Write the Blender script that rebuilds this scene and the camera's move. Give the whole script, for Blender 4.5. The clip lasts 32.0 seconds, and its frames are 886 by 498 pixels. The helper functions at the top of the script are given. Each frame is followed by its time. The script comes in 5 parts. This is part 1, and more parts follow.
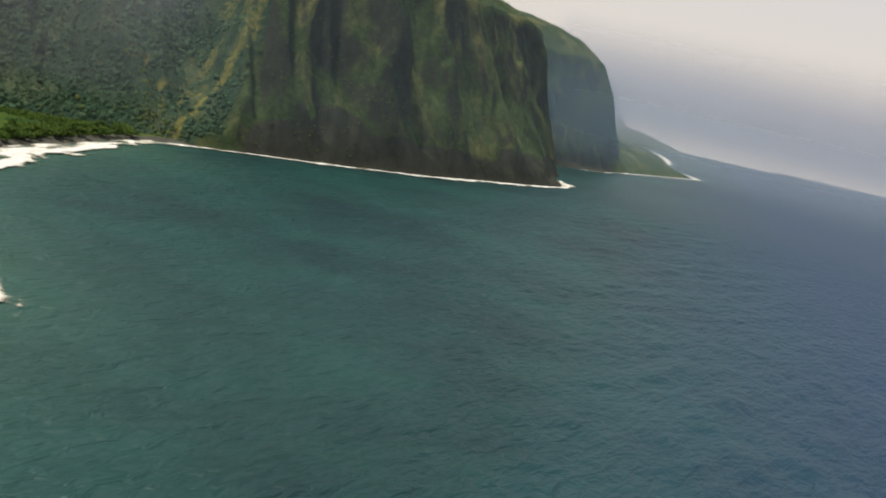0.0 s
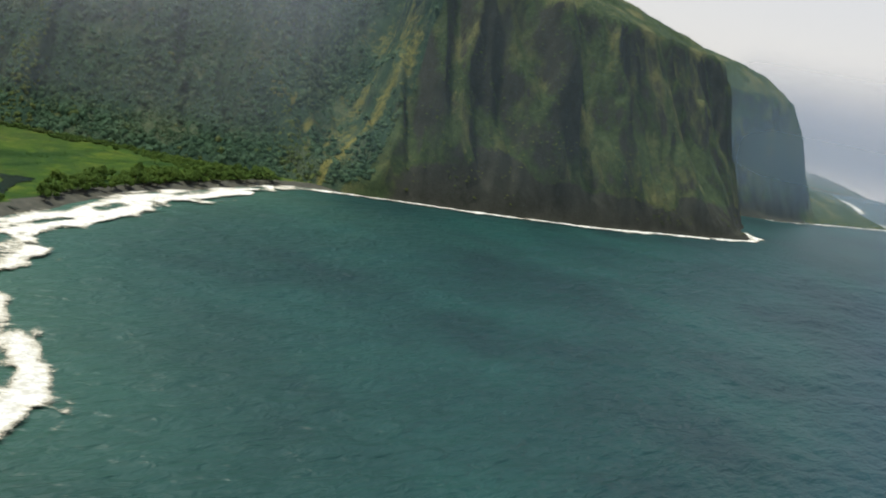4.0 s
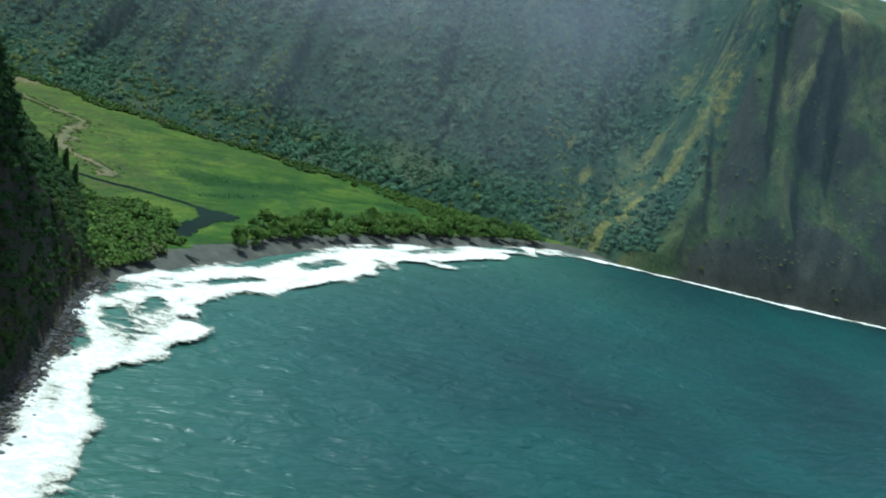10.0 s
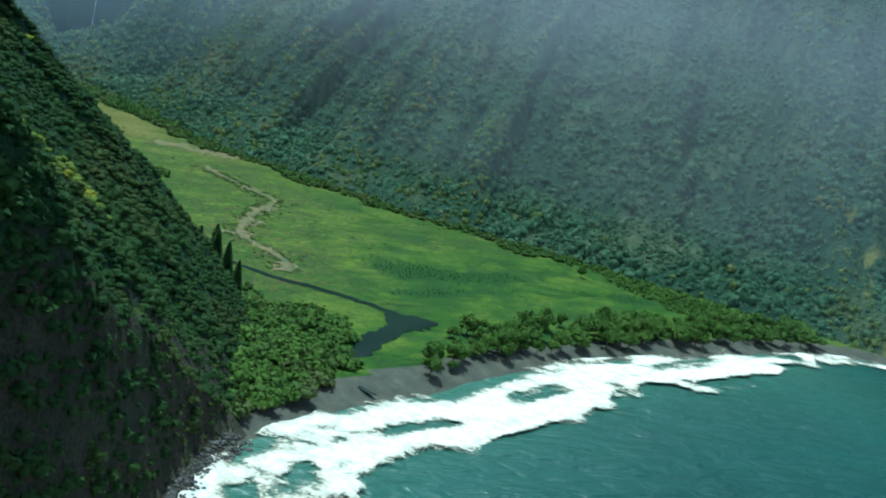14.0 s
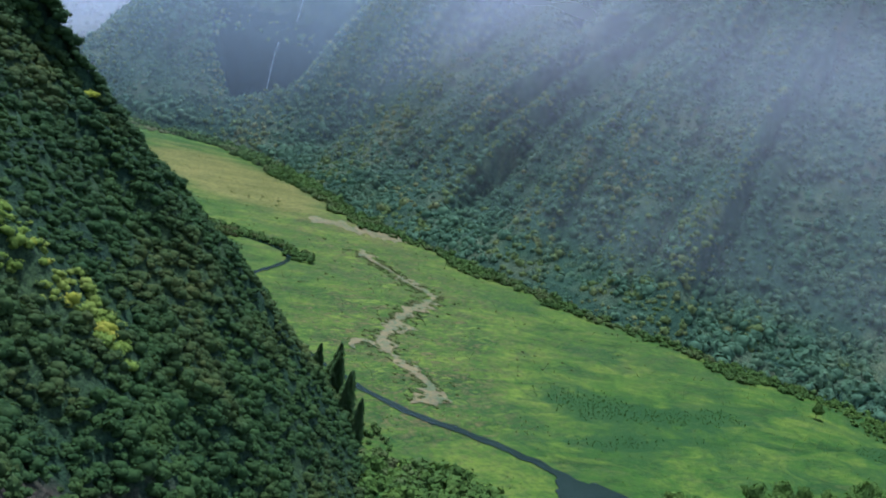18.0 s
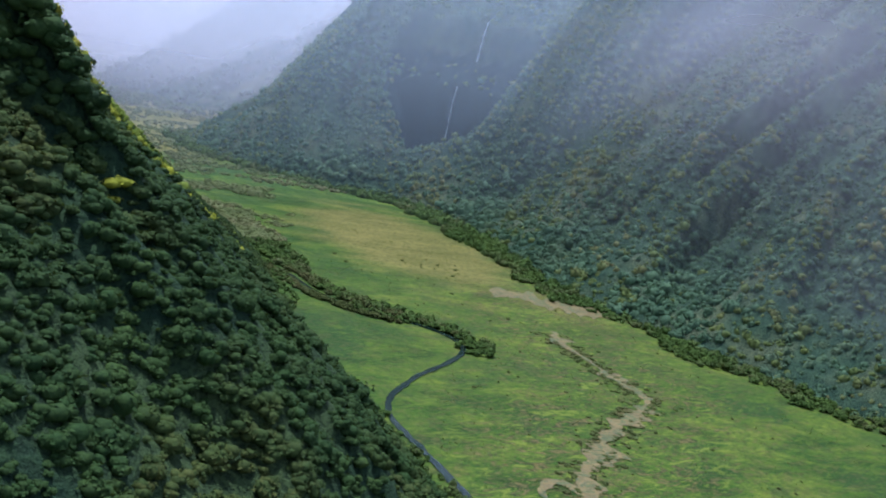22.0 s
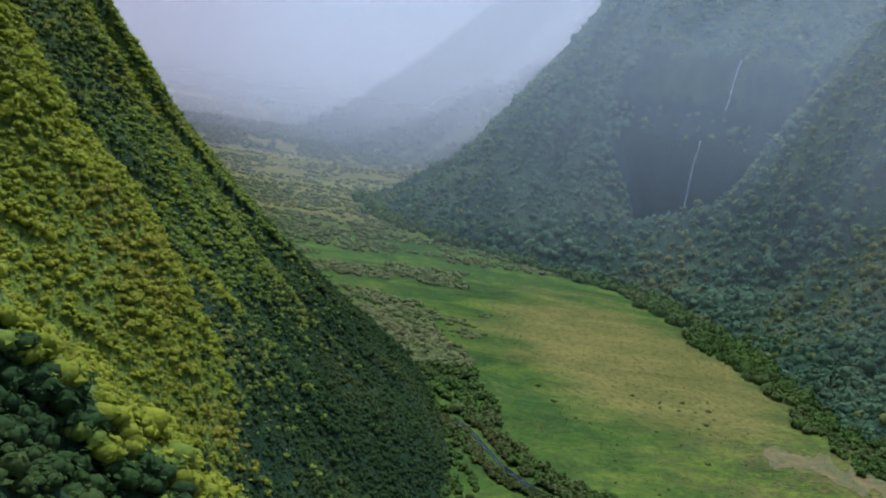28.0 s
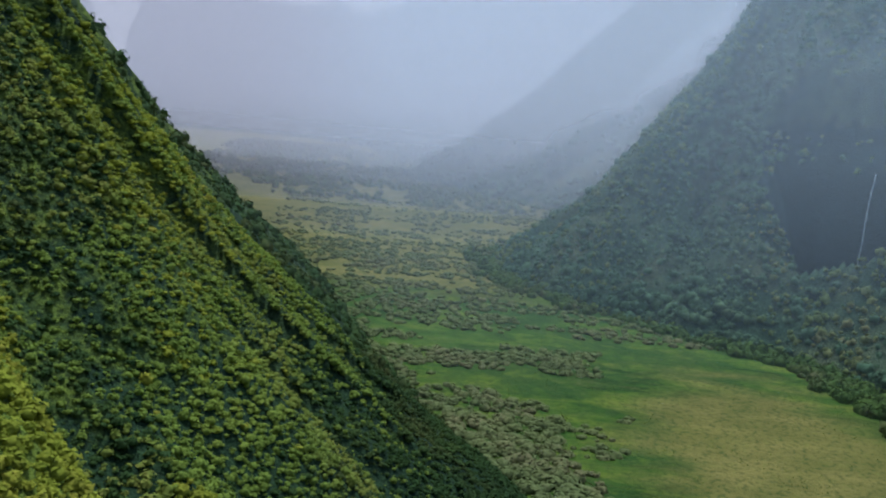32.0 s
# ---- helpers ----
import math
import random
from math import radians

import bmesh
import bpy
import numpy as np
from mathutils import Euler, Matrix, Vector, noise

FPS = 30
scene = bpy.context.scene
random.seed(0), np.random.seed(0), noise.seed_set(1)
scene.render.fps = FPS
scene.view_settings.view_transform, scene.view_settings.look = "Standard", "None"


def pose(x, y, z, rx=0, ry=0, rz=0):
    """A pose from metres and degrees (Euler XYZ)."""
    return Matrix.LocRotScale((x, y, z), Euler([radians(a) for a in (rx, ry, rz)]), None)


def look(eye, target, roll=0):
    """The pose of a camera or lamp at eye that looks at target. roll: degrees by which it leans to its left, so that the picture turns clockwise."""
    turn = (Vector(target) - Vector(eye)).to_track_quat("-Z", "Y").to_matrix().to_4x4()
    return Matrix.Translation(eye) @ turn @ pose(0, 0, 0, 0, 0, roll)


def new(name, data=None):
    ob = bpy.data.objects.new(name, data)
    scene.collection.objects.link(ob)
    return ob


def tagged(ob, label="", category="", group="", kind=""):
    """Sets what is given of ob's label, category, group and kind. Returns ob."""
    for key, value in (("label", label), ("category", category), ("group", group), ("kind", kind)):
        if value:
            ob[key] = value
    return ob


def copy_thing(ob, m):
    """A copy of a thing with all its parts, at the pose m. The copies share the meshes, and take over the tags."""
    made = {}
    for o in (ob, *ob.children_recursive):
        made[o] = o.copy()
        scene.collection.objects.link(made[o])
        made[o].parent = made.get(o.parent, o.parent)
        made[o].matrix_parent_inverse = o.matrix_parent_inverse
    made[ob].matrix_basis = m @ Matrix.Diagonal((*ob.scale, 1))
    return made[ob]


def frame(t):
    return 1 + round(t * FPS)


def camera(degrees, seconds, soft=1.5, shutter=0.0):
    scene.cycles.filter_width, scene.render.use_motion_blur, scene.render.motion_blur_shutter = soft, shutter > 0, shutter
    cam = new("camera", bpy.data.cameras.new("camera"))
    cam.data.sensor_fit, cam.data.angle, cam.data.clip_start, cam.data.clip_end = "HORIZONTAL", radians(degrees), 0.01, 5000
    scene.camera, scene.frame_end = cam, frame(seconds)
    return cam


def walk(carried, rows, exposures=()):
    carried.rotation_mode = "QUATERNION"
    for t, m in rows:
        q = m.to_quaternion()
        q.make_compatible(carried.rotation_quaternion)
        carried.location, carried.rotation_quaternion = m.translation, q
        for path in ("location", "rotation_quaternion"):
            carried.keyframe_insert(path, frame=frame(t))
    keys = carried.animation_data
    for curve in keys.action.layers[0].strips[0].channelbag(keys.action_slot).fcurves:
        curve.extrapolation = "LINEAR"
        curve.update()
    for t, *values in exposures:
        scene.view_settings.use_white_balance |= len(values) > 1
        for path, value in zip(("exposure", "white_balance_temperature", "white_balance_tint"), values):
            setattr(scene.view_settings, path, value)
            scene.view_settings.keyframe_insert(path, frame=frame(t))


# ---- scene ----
cam = camera(48.36, 32.0, soft=2.0)
# seconds, eye x, y, z in metres; yaw, pitch, lean in degrees
PATH = [
    (0, 132.14, -14.25, 163.79, 4.19, -10.41, 12.82),
    (0.5, 130.06, 4.99, 162.63, 5.65, -10.63, 12.25),
    (1, 127.52, 24.04, 161.43, 7.15, -10.79, 12.19),
    (1.5, 124.52, 42.90, 160.20, 8.47, -10.86, 12.30),
    (2, 121.05, 61.58, 158.94, 9.41, -10.59, 12.65),
    (2.5, 117.12, 80.07, 157.66, 10.41, -10.39, 12.79),
    (3, 112.73, 98.37, 156.36, 11.53, -10.19, 12.74),
    (3.5, 107.87, 116.49, 155.05, 12.67, -10.11, 12.52),
    (4, 102.55, 134.43, 153.74, 13.87, -10.00, 12.32),
    (4.5, 96.76, 152.19, 152.42, 15.15, -9.98, 12.12),
    (5, 90.50, 169.76, 151.10, 16.38, -10.02, 12.12),
    (5.5, 83.78, 187.15, 149.79, 17.46, -10.09, 12.52),
    (6, 76.60, 204.36, 148.50, 18.42, -10.12, 13.08),
    (6.5, 68.99, 221.38, 147.23, 19.37, -10.27, 13.85),
    (7, 60.97, 238.19, 145.99, 20.42, -10.48, 14.61),
    (7.5, 52.58, 254.79, 144.80, 21.64, -10.60, 15.14),
    (8, 43.83, 271.16, 143.64, 22.96, -10.73, 15.32),
    (8.5, 34.75, 287.30, 142.55, 24.61, -10.87, 15.03),
    (9, 25.38, 303.19, 141.51, 26.32, -10.89, 14.76),
    (9.5, 15.73, 318.82, 140.55, 27.81, -10.99, 15.31),
    (10, 5.84, 334.20, 139.67, 29.03, -11.18, 15.96),
    (10.5, -4.28, 349.29, 138.88, 30.26, -11.36, 16.56),
    (11, -14.58, 364.10, 138.18, 31.69, -11.34, 16.89),
    (11.5, -25.08, 378.61, 137.57, 33.34, -11.25, 16.81),
    (12, -35.75, 392.80, 137.04, 35.22, -11.22, 16.32),
    (12.5, -46.61, 406.65, 136.59, 37.25, -11.41, 15.24),
    (13, -57.64, 420.16, 136.19, 39.34, -11.60, 14.04),
    (13.5, -68.85, 433.30, 135.85, 41.24, -11.50, 13.58),
    (14, -80.24, 446.05, 135.55, 42.76, -11.13, 13.56),
    (14.5, -91.80, 458.41, 135.28, 43.96, -10.93, 13.67),
    (15, -103.53, 470.35, 135.03, 45.24, -10.72, 13.63),
    (15.5, -115.43, 481.85, 134.79, 46.44, -10.59, 13.52),
    (16, -127.50, 492.91, 134.55, 47.73, -10.49, 13.45),
    (16.5, -139.73, 503.50, 134.30, 49.25, -10.34, 13.57),
    (17, -152.13, 513.64, 134.06, 51.01, -10.19, 13.68),
    (17.5, -164.70, 523.33, 133.82, 52.65, -9.96, 14.06),
    (18, -177.44, 532.60, 133.62, 54.19, -9.78, 14.44),
    (18.5, -190.34, 541.46, 133.44, 55.62, -9.76, 14.89),
    (19, -203.40, 549.91, 133.31, 57.10, -9.78, 15.32),
    (19.5, -216.64, 557.97, 133.23, 58.69, -9.80, 15.01),
    (20, -230.04, 565.65, 133.22, 60.29, -9.85, 14.41),
    (20.5, -243.60, 572.97, 133.28, 61.66, -9.78, 13.27),
    (21, -257.33, 579.94, 133.44, 63.02, -9.78, 12.15),
    (21.5, -271.23, 586.57, 133.69, 64.38, -9.95, 11.50),
    (22, -285.29, 592.88, 134.04, 65.76, -10.03, 11.03),
    (22.5, -299.47, 598.86, 134.49, 66.85, -10.03, 10.97),
    (23, -313.77, 604.55, 135.03, 67.62, -9.93, 11.28),
    (23.5, -328.16, 609.94, 135.66, 68.32, -9.83, 11.63),
    (24, -342.61, 615.05, 136.37, 69.11, -9.83, 11.93),
    (24.5, -357.10, 619.89, 137.16, 70.06, -9.85, 11.94),
    (25, -371.60, 624.46, 138.01, 71.23, -9.81, 12.06),
    (25.5, -386.10, 628.79, 138.93, 72.29, -9.79, 12.13),
    (26, -400.57, 632.87, 139.90, 73.47, -9.86, 12.02),
    (26.5, -414.98, 636.73, 140.93, 74.73, -10.04, 11.62),
    (27, -429.31, 640.37, 142.01, 76.02, -10.22, 11.02),
    (27.5, -443.56, 643.80, 143.13, 77.29, -10.24, 10.35),
    (28, -457.72, 647.02, 144.31, 78.78, -10.22, 9.58),
    (28.5, -471.81, 650.04, 145.55, 79.78, -10.05, 9.02),
    (29, -485.81, 652.84, 146.86, 80.61, -9.82, 8.49),
    (29.5, -499.73, 655.45, 148.24, 81.42, -9.63, 8.03),
    (30, -513.57, 657.85, 149.70, 82.38, -9.58, 7.42),
    (30.5, -527.34, 660.06, 151.25, 83.39, -9.61, 6.69),
    (31, -541.03, 662.07, 152.89, 84.44, -9.73, 6.32),
    (31.5, -554.65, 663.90, 154.63, 85.34, -9.77, 6.06),
    (32, -568.20, 665.53, 156.47, 86.29, -9.76, 5.64),
]
walk(cam, [(t, pose(x, y, z, 0, 0, yaw) @ pose(0, 0, 0, 90 + pitch) @ pose(0, 0, 0, 0, 0, lean)) for t, x, y, z, yaw, pitch, lean in PATH],
     ((0, -0.05, 6600, 5), (3.5, 0.05, 6300, 3), (6, 0.2, 5600, 0), (9, 0.3, 5100, -5), (13, 0.38, 4700, -22), (15, 0.47, 4700, -18), (17, 0.62, 4720, 0), (18.5, 0.68, 4880, 8), (20, 0.62, 5000, 12), (23, 0.54, 5150, 11), (25, 0.42, 5150, 8), (28, 0.2, 5250, 4), (32, 0.0, 5250, 0)))

# ---- sky, sun ----
world = bpy.data.worlds.new("sky")
scene.world = world
world.use_nodes = True
SUN_DIR = Vector((-0.33, 0.02, 0.945)).normalized()
SUN_EL = math.asin(SUN_DIR.z)
wn = world.node_tree.nodes
sky = wn.new("ShaderNodeTexSky")
sky.sky_type = "NISHITA"
sky.sun_disc = False
sky.sun_elevation = SUN_EL
sky.sun_rotation = math.atan2(SUN_DIR.x, SUN_DIR.y)
sky.altitude, sky.air_density, sky.dust_density, sky.ozone_density = 100.0, 1.0, 2.0, 1.0
wn["Background"].inputs["Strength"].default_value = 0.15
# the haze over the horizon goes on a little below it
where, parts, join, least = wn.new("ShaderNodeTexCoord"), wn.new("ShaderNodeSeparateXYZ"), wn.new("ShaderNodeCombineXYZ"), wn.new("ShaderNodeMath")
least.operation = "MAXIMUM"
least.inputs[1].default_value = 0.035
wl = world.node_tree.links
wl.new(where.outputs["Generated"], parts.inputs[0])
wl.new(parts.outputs[2], least.inputs[0])
for n in (0, 1):
    wl.new(parts.outputs[n], join.inputs[n])
wl.new(least.outputs[0], join.inputs[2])
wl.new(join.outputs[0], sky.inputs["Vector"])
# pale salt haze, thick at the horizon and thinner overhead
thin, pale = wn.new("ShaderNodeMapRange"), wn.new("ShaderNodeMix")
for name, value in (("From Min", 0.0), ("From Max", 0.6), ("To Min", 0.92), ("To Max", 0.15)):
    thin.inputs[name].default_value = value
pale.data_type = "RGBA"
pale.inputs[7].default_value = (5.6, 4.85, 4.6, 1)
wl.new(parts.outputs[2], thin.inputs["Value"])
wl.new(thin.outputs[0], pale.inputs[0])
wl.new(sky.outputs["Color"], pale.inputs[6])
wl.new(pale.outputs[2], wn["Background"].inputs["Color"])
sun = new("sun", bpy.data.lights.new("sun", "SUN"))
sun.data.energy, sun.data.angle, sun.data.color = 4.0, radians(0.53), (1.0, 0.94, 0.84)
sun.matrix_world = look(SUN_DIR * 3000, (0, 0, 0))


# ---- materials ----
class Mat:
    """A node material with short ways to add nodes."""

    def __init__(self, name, rough=0.8, spec=0.3):
        self.m = bpy.data.materials.new(name)
        self.m.use_nodes = True
        self.t = self.m.node_tree
        self.b = self.t.nodes["Principled BSDF"]
        self.b.inputs["Roughness"].default_value = rough
        self.b.inputs["Specular IOR Level"].default_value = spec
        self.geo = self.t.nodes.new("ShaderNodeNewGeometry")

    def put(self, value, socket):
        if isinstance(value, (int, float)):
            socket.default_value = value
        elif isinstance(value, tuple):
            socket.default_value = (*value, 1.0) if len(value) == 3 and len(socket.default_value) == 4 else value
        else:
            self.t.links.new(value, socket)

    def noise(self, size, detail=4.0, rough=0.6, stretch=None, warp=0.0, turn=0.0):
        n = self.t.nodes.new("ShaderNodeTexNoise")
        n.inputs["Scale"].default_value = 1.0
        n.inputs["Detail"].default_value = detail
        n.inputs["Roughness"].default_value = rough
        n.inputs["Distortion"].default_value = warp
        mp = self.t.nodes.new("ShaderNodeMapping")
        mp.vector_type = "TEXTURE" if turn else "POINT"
        mp.inputs["Rotation"].default_value[2] = radians(turn)
        sx, sy, sz = stretch or (1, 1, 1)
        mp.inputs["Scale"].default_value = (size / sx, size / sy, size / sz) if turn else (sx / size, sy / size, sz / size)
        self.put(self.geo.outputs["Position"], mp.inputs["Vector"])
        self.put(mp.outputs["Vector"], n.inputs["Vector"])
        return n.outputs["Fac"]

    def ramp(self, fac, *stops):
        r = self.t.nodes.new("ShaderNodeValToRGB")
        while len(r.color_ramp.elements) < len(stops):
            r.color_ramp.elements.new(0.5)
        for e, (at, c) in zip(r.color_ramp.elements, stops):
            e.position = at
            e.color = (*c, 1) if isinstance(c, tuple) else (c, c, c, 1)
        self.put(fac, r.inputs["Fac"])
        return r.outputs["Color"]

    def mix(self, fac, a, b, kind="MIX"):
        n = self.t.nodes.new("ShaderNodeMix")
        n.data_type, n.blend_type = "RGBA", kind
        self.put(fac, n.inputs[0])
        self.put(a, n.inputs[6])
        self.put(b, n.inputs[7])
        return n.outputs[2]

    def calc(self, op, a, b=0.0, c=0.0):
        n = self.t.nodes.new("ShaderNodeMath")
        n.operation = op
        for v, s in zip((a, b, c), n.inputs):
            self.put(v, s)
        return n.outputs[0]

    def xyz(self, out="Position"):
        n = self.t.nodes.new("ShaderNodeSeparateXYZ")
        self.put(self.geo.outputs[out], n.inputs[0])
        return n.outputs

    def bump(self, height, depth, strength=1.0):
        n = self.t.nodes.new("ShaderNodeBump")
        n.inputs["Distance"].default_value = depth
        n.inputs["Strength"].default_value = strength
        self.put(height, n.inputs["Height"])
        self.put(n.outputs["Normal"], self.b.inputs["Normal"])
        return self

    def colour(self, c):
        self.put(c, self.b.inputs["Base Color"])
        return self


def make_leaf(name, dark, mid, light, dry=None, patch=22.0, glow=0.25, haze_sheen=0.0):
    """Foliage: grain from leaf to leaf, tint from crown to crown, some light let through."""
    k = Mat(name, 0.75, 0.06)
    # bluish sheen that stands in for distance haze
    k.b.inputs["Sheen Weight"].default_value = haze_sheen
    k.b.inputs["Sheen Roughness"].default_value = 0.6
    k.b.inputs["Sheen Tint"].default_value = (0.80, 0.90, 1.0, 1)
    rnd = k.geo.outputs["Random Per Island"]
    c = k.ramp(k.noise(patch, 3.0), (0.3, dark), (0.52, mid), (0.75, light))
    if dry:
        c = k.mix(k.ramp(k.noise(patch * 2.3, 4.0, 0.65), (0.50, 0.0), (0.62, 0.8)), c, dry)
    c = k.mix(k.ramp(rnd, (0.0, 0.15), (1.0, 0.75)), c, light)
    c = k.mix(k.calc("MULTIPLY", rnd, 0.45), c, dark)
    grain = k.noise(0.8, 4.0, 0.7)
    k.colour(k.mix(k.ramp(grain, (0.38, 0.45), (0.54, 0.0)), c, tuple(v * 0.7 for v in dark)))
    k.bump(grain, 0.5, 0.6)
    tr = k.t.nodes.new("ShaderNodeBsdfTranslucent")
    k.put(k.mix(0.35, c, (0.16, 0.20, 0.02)), tr.inputs["Color"])
    ms = k.t.nodes.new("ShaderNodeMixShader")
    ms.inputs[0].default_value = glow
    k.put(k.b.outputs[0], ms.inputs[1])
    k.put(tr.outputs[0], ms.inputs[2])
    k.put(ms.outputs[0], k.t.nodes["Material Output"].inputs["Surface"])
    return k.m


# spur leaves in dark, lighter and yellow copies: shade and sunlight set by colour
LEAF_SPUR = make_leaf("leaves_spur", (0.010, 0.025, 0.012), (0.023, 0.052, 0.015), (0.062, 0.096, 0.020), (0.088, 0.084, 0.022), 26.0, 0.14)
LEAF_SUNLIT = make_leaf("leaves_sunlit", (0.080, 0.130, 0.026), (0.170, 0.240, 0.038), (0.28, 0.325, 0.046), (0.28, 0.24, 0.06), 24.0, 0.32)
LEAF_FERN_LIT = make_leaf("leaves_fern_lit", (0.125, 0.170, 0.019), (0.275, 0.305, 0.027), (0.40, 0.385, 0.037), (0.33, 0.24, 0.05), 18.0, 0.36)
# wall leaves are shifted to blue, with a little sheen, to look hazy
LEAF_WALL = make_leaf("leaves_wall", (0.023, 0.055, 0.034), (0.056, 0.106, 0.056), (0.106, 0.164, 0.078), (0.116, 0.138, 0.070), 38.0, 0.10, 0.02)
# lighter copy of the wall leaves for rib crests that catch the sun
LEAF_CREST_LIT = make_leaf("leaves_crest_lit", (0.045, 0.078, 0.022), (0.095, 0.135, 0.034), (0.170, 0.190, 0.060), (0.210, 0.180, 0.085), 30.0, 0.12)
LEAF_CLIFF = make_leaf("leaves_cliff", (0.036, 0.056, 0.016), (0.076, 0.096, 0.024), (0.135, 0.14, 0.034), (0.19, 0.155, 0.05), 60.0, 0.08)
LEAF_BEACH = make_leaf("leaves_beach", (0.026, 0.058, 0.012), (0.062, 0.112, 0.020), (0.13, 0.18, 0.03), None, 18.0, 0.14)
LEAF_BUSH = make_leaf("leaves_bush", (0.022, 0.048, 0.012), (0.052, 0.094, 0.018), (0.105, 0.15, 0.028), (0.105, 0.085, 0.045), 17.0, 0.1)
LEAF_SCRUB = make_leaf("leaves_scrub", (0.064, 0.086, 0.034), (0.120, 0.146, 0.052), (0.185, 0.200, 0.068), (0.185, 0.145, 0.078), 19.0, 0.1)
HUMMOCK = make_leaf("hummock_growth", (0.032, 0.050, 0.014), (0.062, 0.076, 0.020), (0.100, 0.110, 0.028), (0.10, 0.08, 0.035), 9.0, 0.1)
LEAF_PINE = make_leaf("needles", (0.050, 0.092, 0.036), (0.084, 0.138, 0.048), (0.14, 0.20, 0.06), None, 9.0, 0.35)

k = Mat("bark", 0.9, 0.1)
k.colour(k.ramp(k.noise(0.5, 5.0), (0.3, (0.05, 0.038, 0.028)), (0.7, (0.14, 0.11, 0.085))))
BARK = k.m


def slope_mat(name, low, high, dry, rock, rock_at, streak=(1, 1, 0.45), haze_sheen=0.0, plant=(0.15, 0.135, 0.035)):
    """Overgrown mountain side: bushes, dry grass and bare rock where it is steep."""
    k = Mat(name, 0.9, 0.12)
    # same bluish sheen in place of haze
    k.b.inputs["Sheen Weight"].default_value = haze_sheen
    k.b.inputs["Sheen Roughness"].default_value = 0.6
    k.b.inputs["Sheen Tint"].default_value = (0.80, 0.90, 1.0, 1)
    small, large = k.noise(7.0, 5.0, 0.65), k.noise(60.0, 4.0, 0.6, streak)
    c = k.ramp(small, (0.32, low), (0.68, high))
    c = k.mix(k.ramp(large, (0.50, 0.0), (0.66, 0.8)), c, k.ramp(small, (0.3, dry), (0.8, tuple(v * 1.35 for v in dry))))
    naked = k.t.nodes.new("ShaderNodeAttribute")
    naked.attribute_name = "bare_rock"
    # per-vertex amount of dry grass and of sunlight painted as pale growth
    bare = k.t.nodes.new("ShaderNodeAttribute")
    bare.attribute_name = "dry_and_lit"
    c = k.mix(k.ramp(k.calc("ADD", bare.outputs["Fac"], k.calc("MULTIPLY", k.calc("SUBTRACT", k.noise(9.0, 5.0, 0.7), 0.5), 0.9)), (0.38, 0.0), (0.6, 0.9)), c, k.ramp(small, (0.3, plant), (0.7, tuple(v * 1.7 for v in plant))))
    nz = k.xyz("Normal")[2]
    steep = k.calc("ADD", nz, k.calc("MULTIPLY", k.calc("SUBTRACT", k.noise(35.0, 5.0, 0.7, streak), 0.5), 0.9))
    rc = k.mix(k.ramp(k.noise(24.0, 5.0, 0.7, (1, 1, 0.6)), (0.35, 0.0), (0.65, 1.0)), rock, tuple(v * 0.55 for v in rock))
    c = k.mix(k.ramp(steep, (rock_at - 0.08, 1.0), (rock_at + 0.08, 0.0)), c, rc)
    c = k.mix(k.ramp(k.calc("ADD", naked.outputs["Fac"], k.calc("MULTIPLY", k.calc("SUBTRACT", k.noise(14.0, 5.0, 0.7, streak), 0.5), 1.0)), (0.40, 0.0), (0.60, 1.0)), c, rc)
    leafy = k.noise(1.3, 4.0, 0.7)
    k.colour(k.mix(k.ramp(leafy, (0.40, 0.7), (0.55, 0.0)), c, tuple(v * 0.5 for v in low)))
    k.bump(k.mix(0.5, small, leafy), 3.0, 0.9)
    return k.m


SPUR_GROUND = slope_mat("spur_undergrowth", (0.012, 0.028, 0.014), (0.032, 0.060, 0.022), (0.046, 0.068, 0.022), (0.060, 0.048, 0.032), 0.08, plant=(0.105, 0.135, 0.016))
# rock tone holds the bowl's shade and blue haze; greens lean blue for haze
WALL_GROUND = slope_mat("wall_undergrowth", (0.019, 0.044, 0.027), (0.052, 0.088, 0.046), (0.10, 0.112, 0.056), (0.018, 0.038, 0.047), 0.16)
CLIFF = slope_mat("cliff_rock", (0.030, 0.050, 0.020), (0.075, 0.098, 0.034), (0.165, 0.150, 0.055), (0.062, 0.058, 0.046), 0.40, (1, 1, 0.45))

k = Mat("meadow", 0.85, 0.08)
fine, mid = k.noise(3.2, 5.0, 0.7), k.noise(26.0, 5.0, 0.65, (1.3, 0.6, 1), 0.6)
c = k.ramp(mid, (0.36, (0.013, 0.036, 0.005)), (0.48, (0.034, 0.074, 0.008)), (0.64, (0.088, 0.118, 0.013)))
parched = k.t.nodes.new("ShaderNodeAttribute")
parched.attribute_name = "parched"
inland = k.ramp(k.calc("ADD", parched.outputs["Fac"], k.calc("MULTIPLY", k.calc("SUBTRACT", k.noise(48.0, 5.0, 0.65, (1.3, 0.6, 1), 0.8), 0.5), 1.1)), (0.30, 0.0), (0.72, 0.9))
c = k.mix(k.ramp(k.noise(16.0, 6.0, 0.75, (1.6, 0.5, 1), 1.0), (0.56, 0.0), (0.70, 0.35)), c, (0.135, 0.110, 0.040))
c = k.mix(k.ramp(k.noise(55.0, 5.0, 0.7, (1, 1, 1), 0.8), (0.50, 0.0), (0.58, 0.75)), c, (0.020, 0.050, 0.010))
c = k.mix(k.ramp(k.noise(9.0, 6.0, 0.75, (1.7, 0.5, 1), 1.5), (0.36, 0.75), (0.47, 0.0)), c, (0.024, 0.052, 0.010))
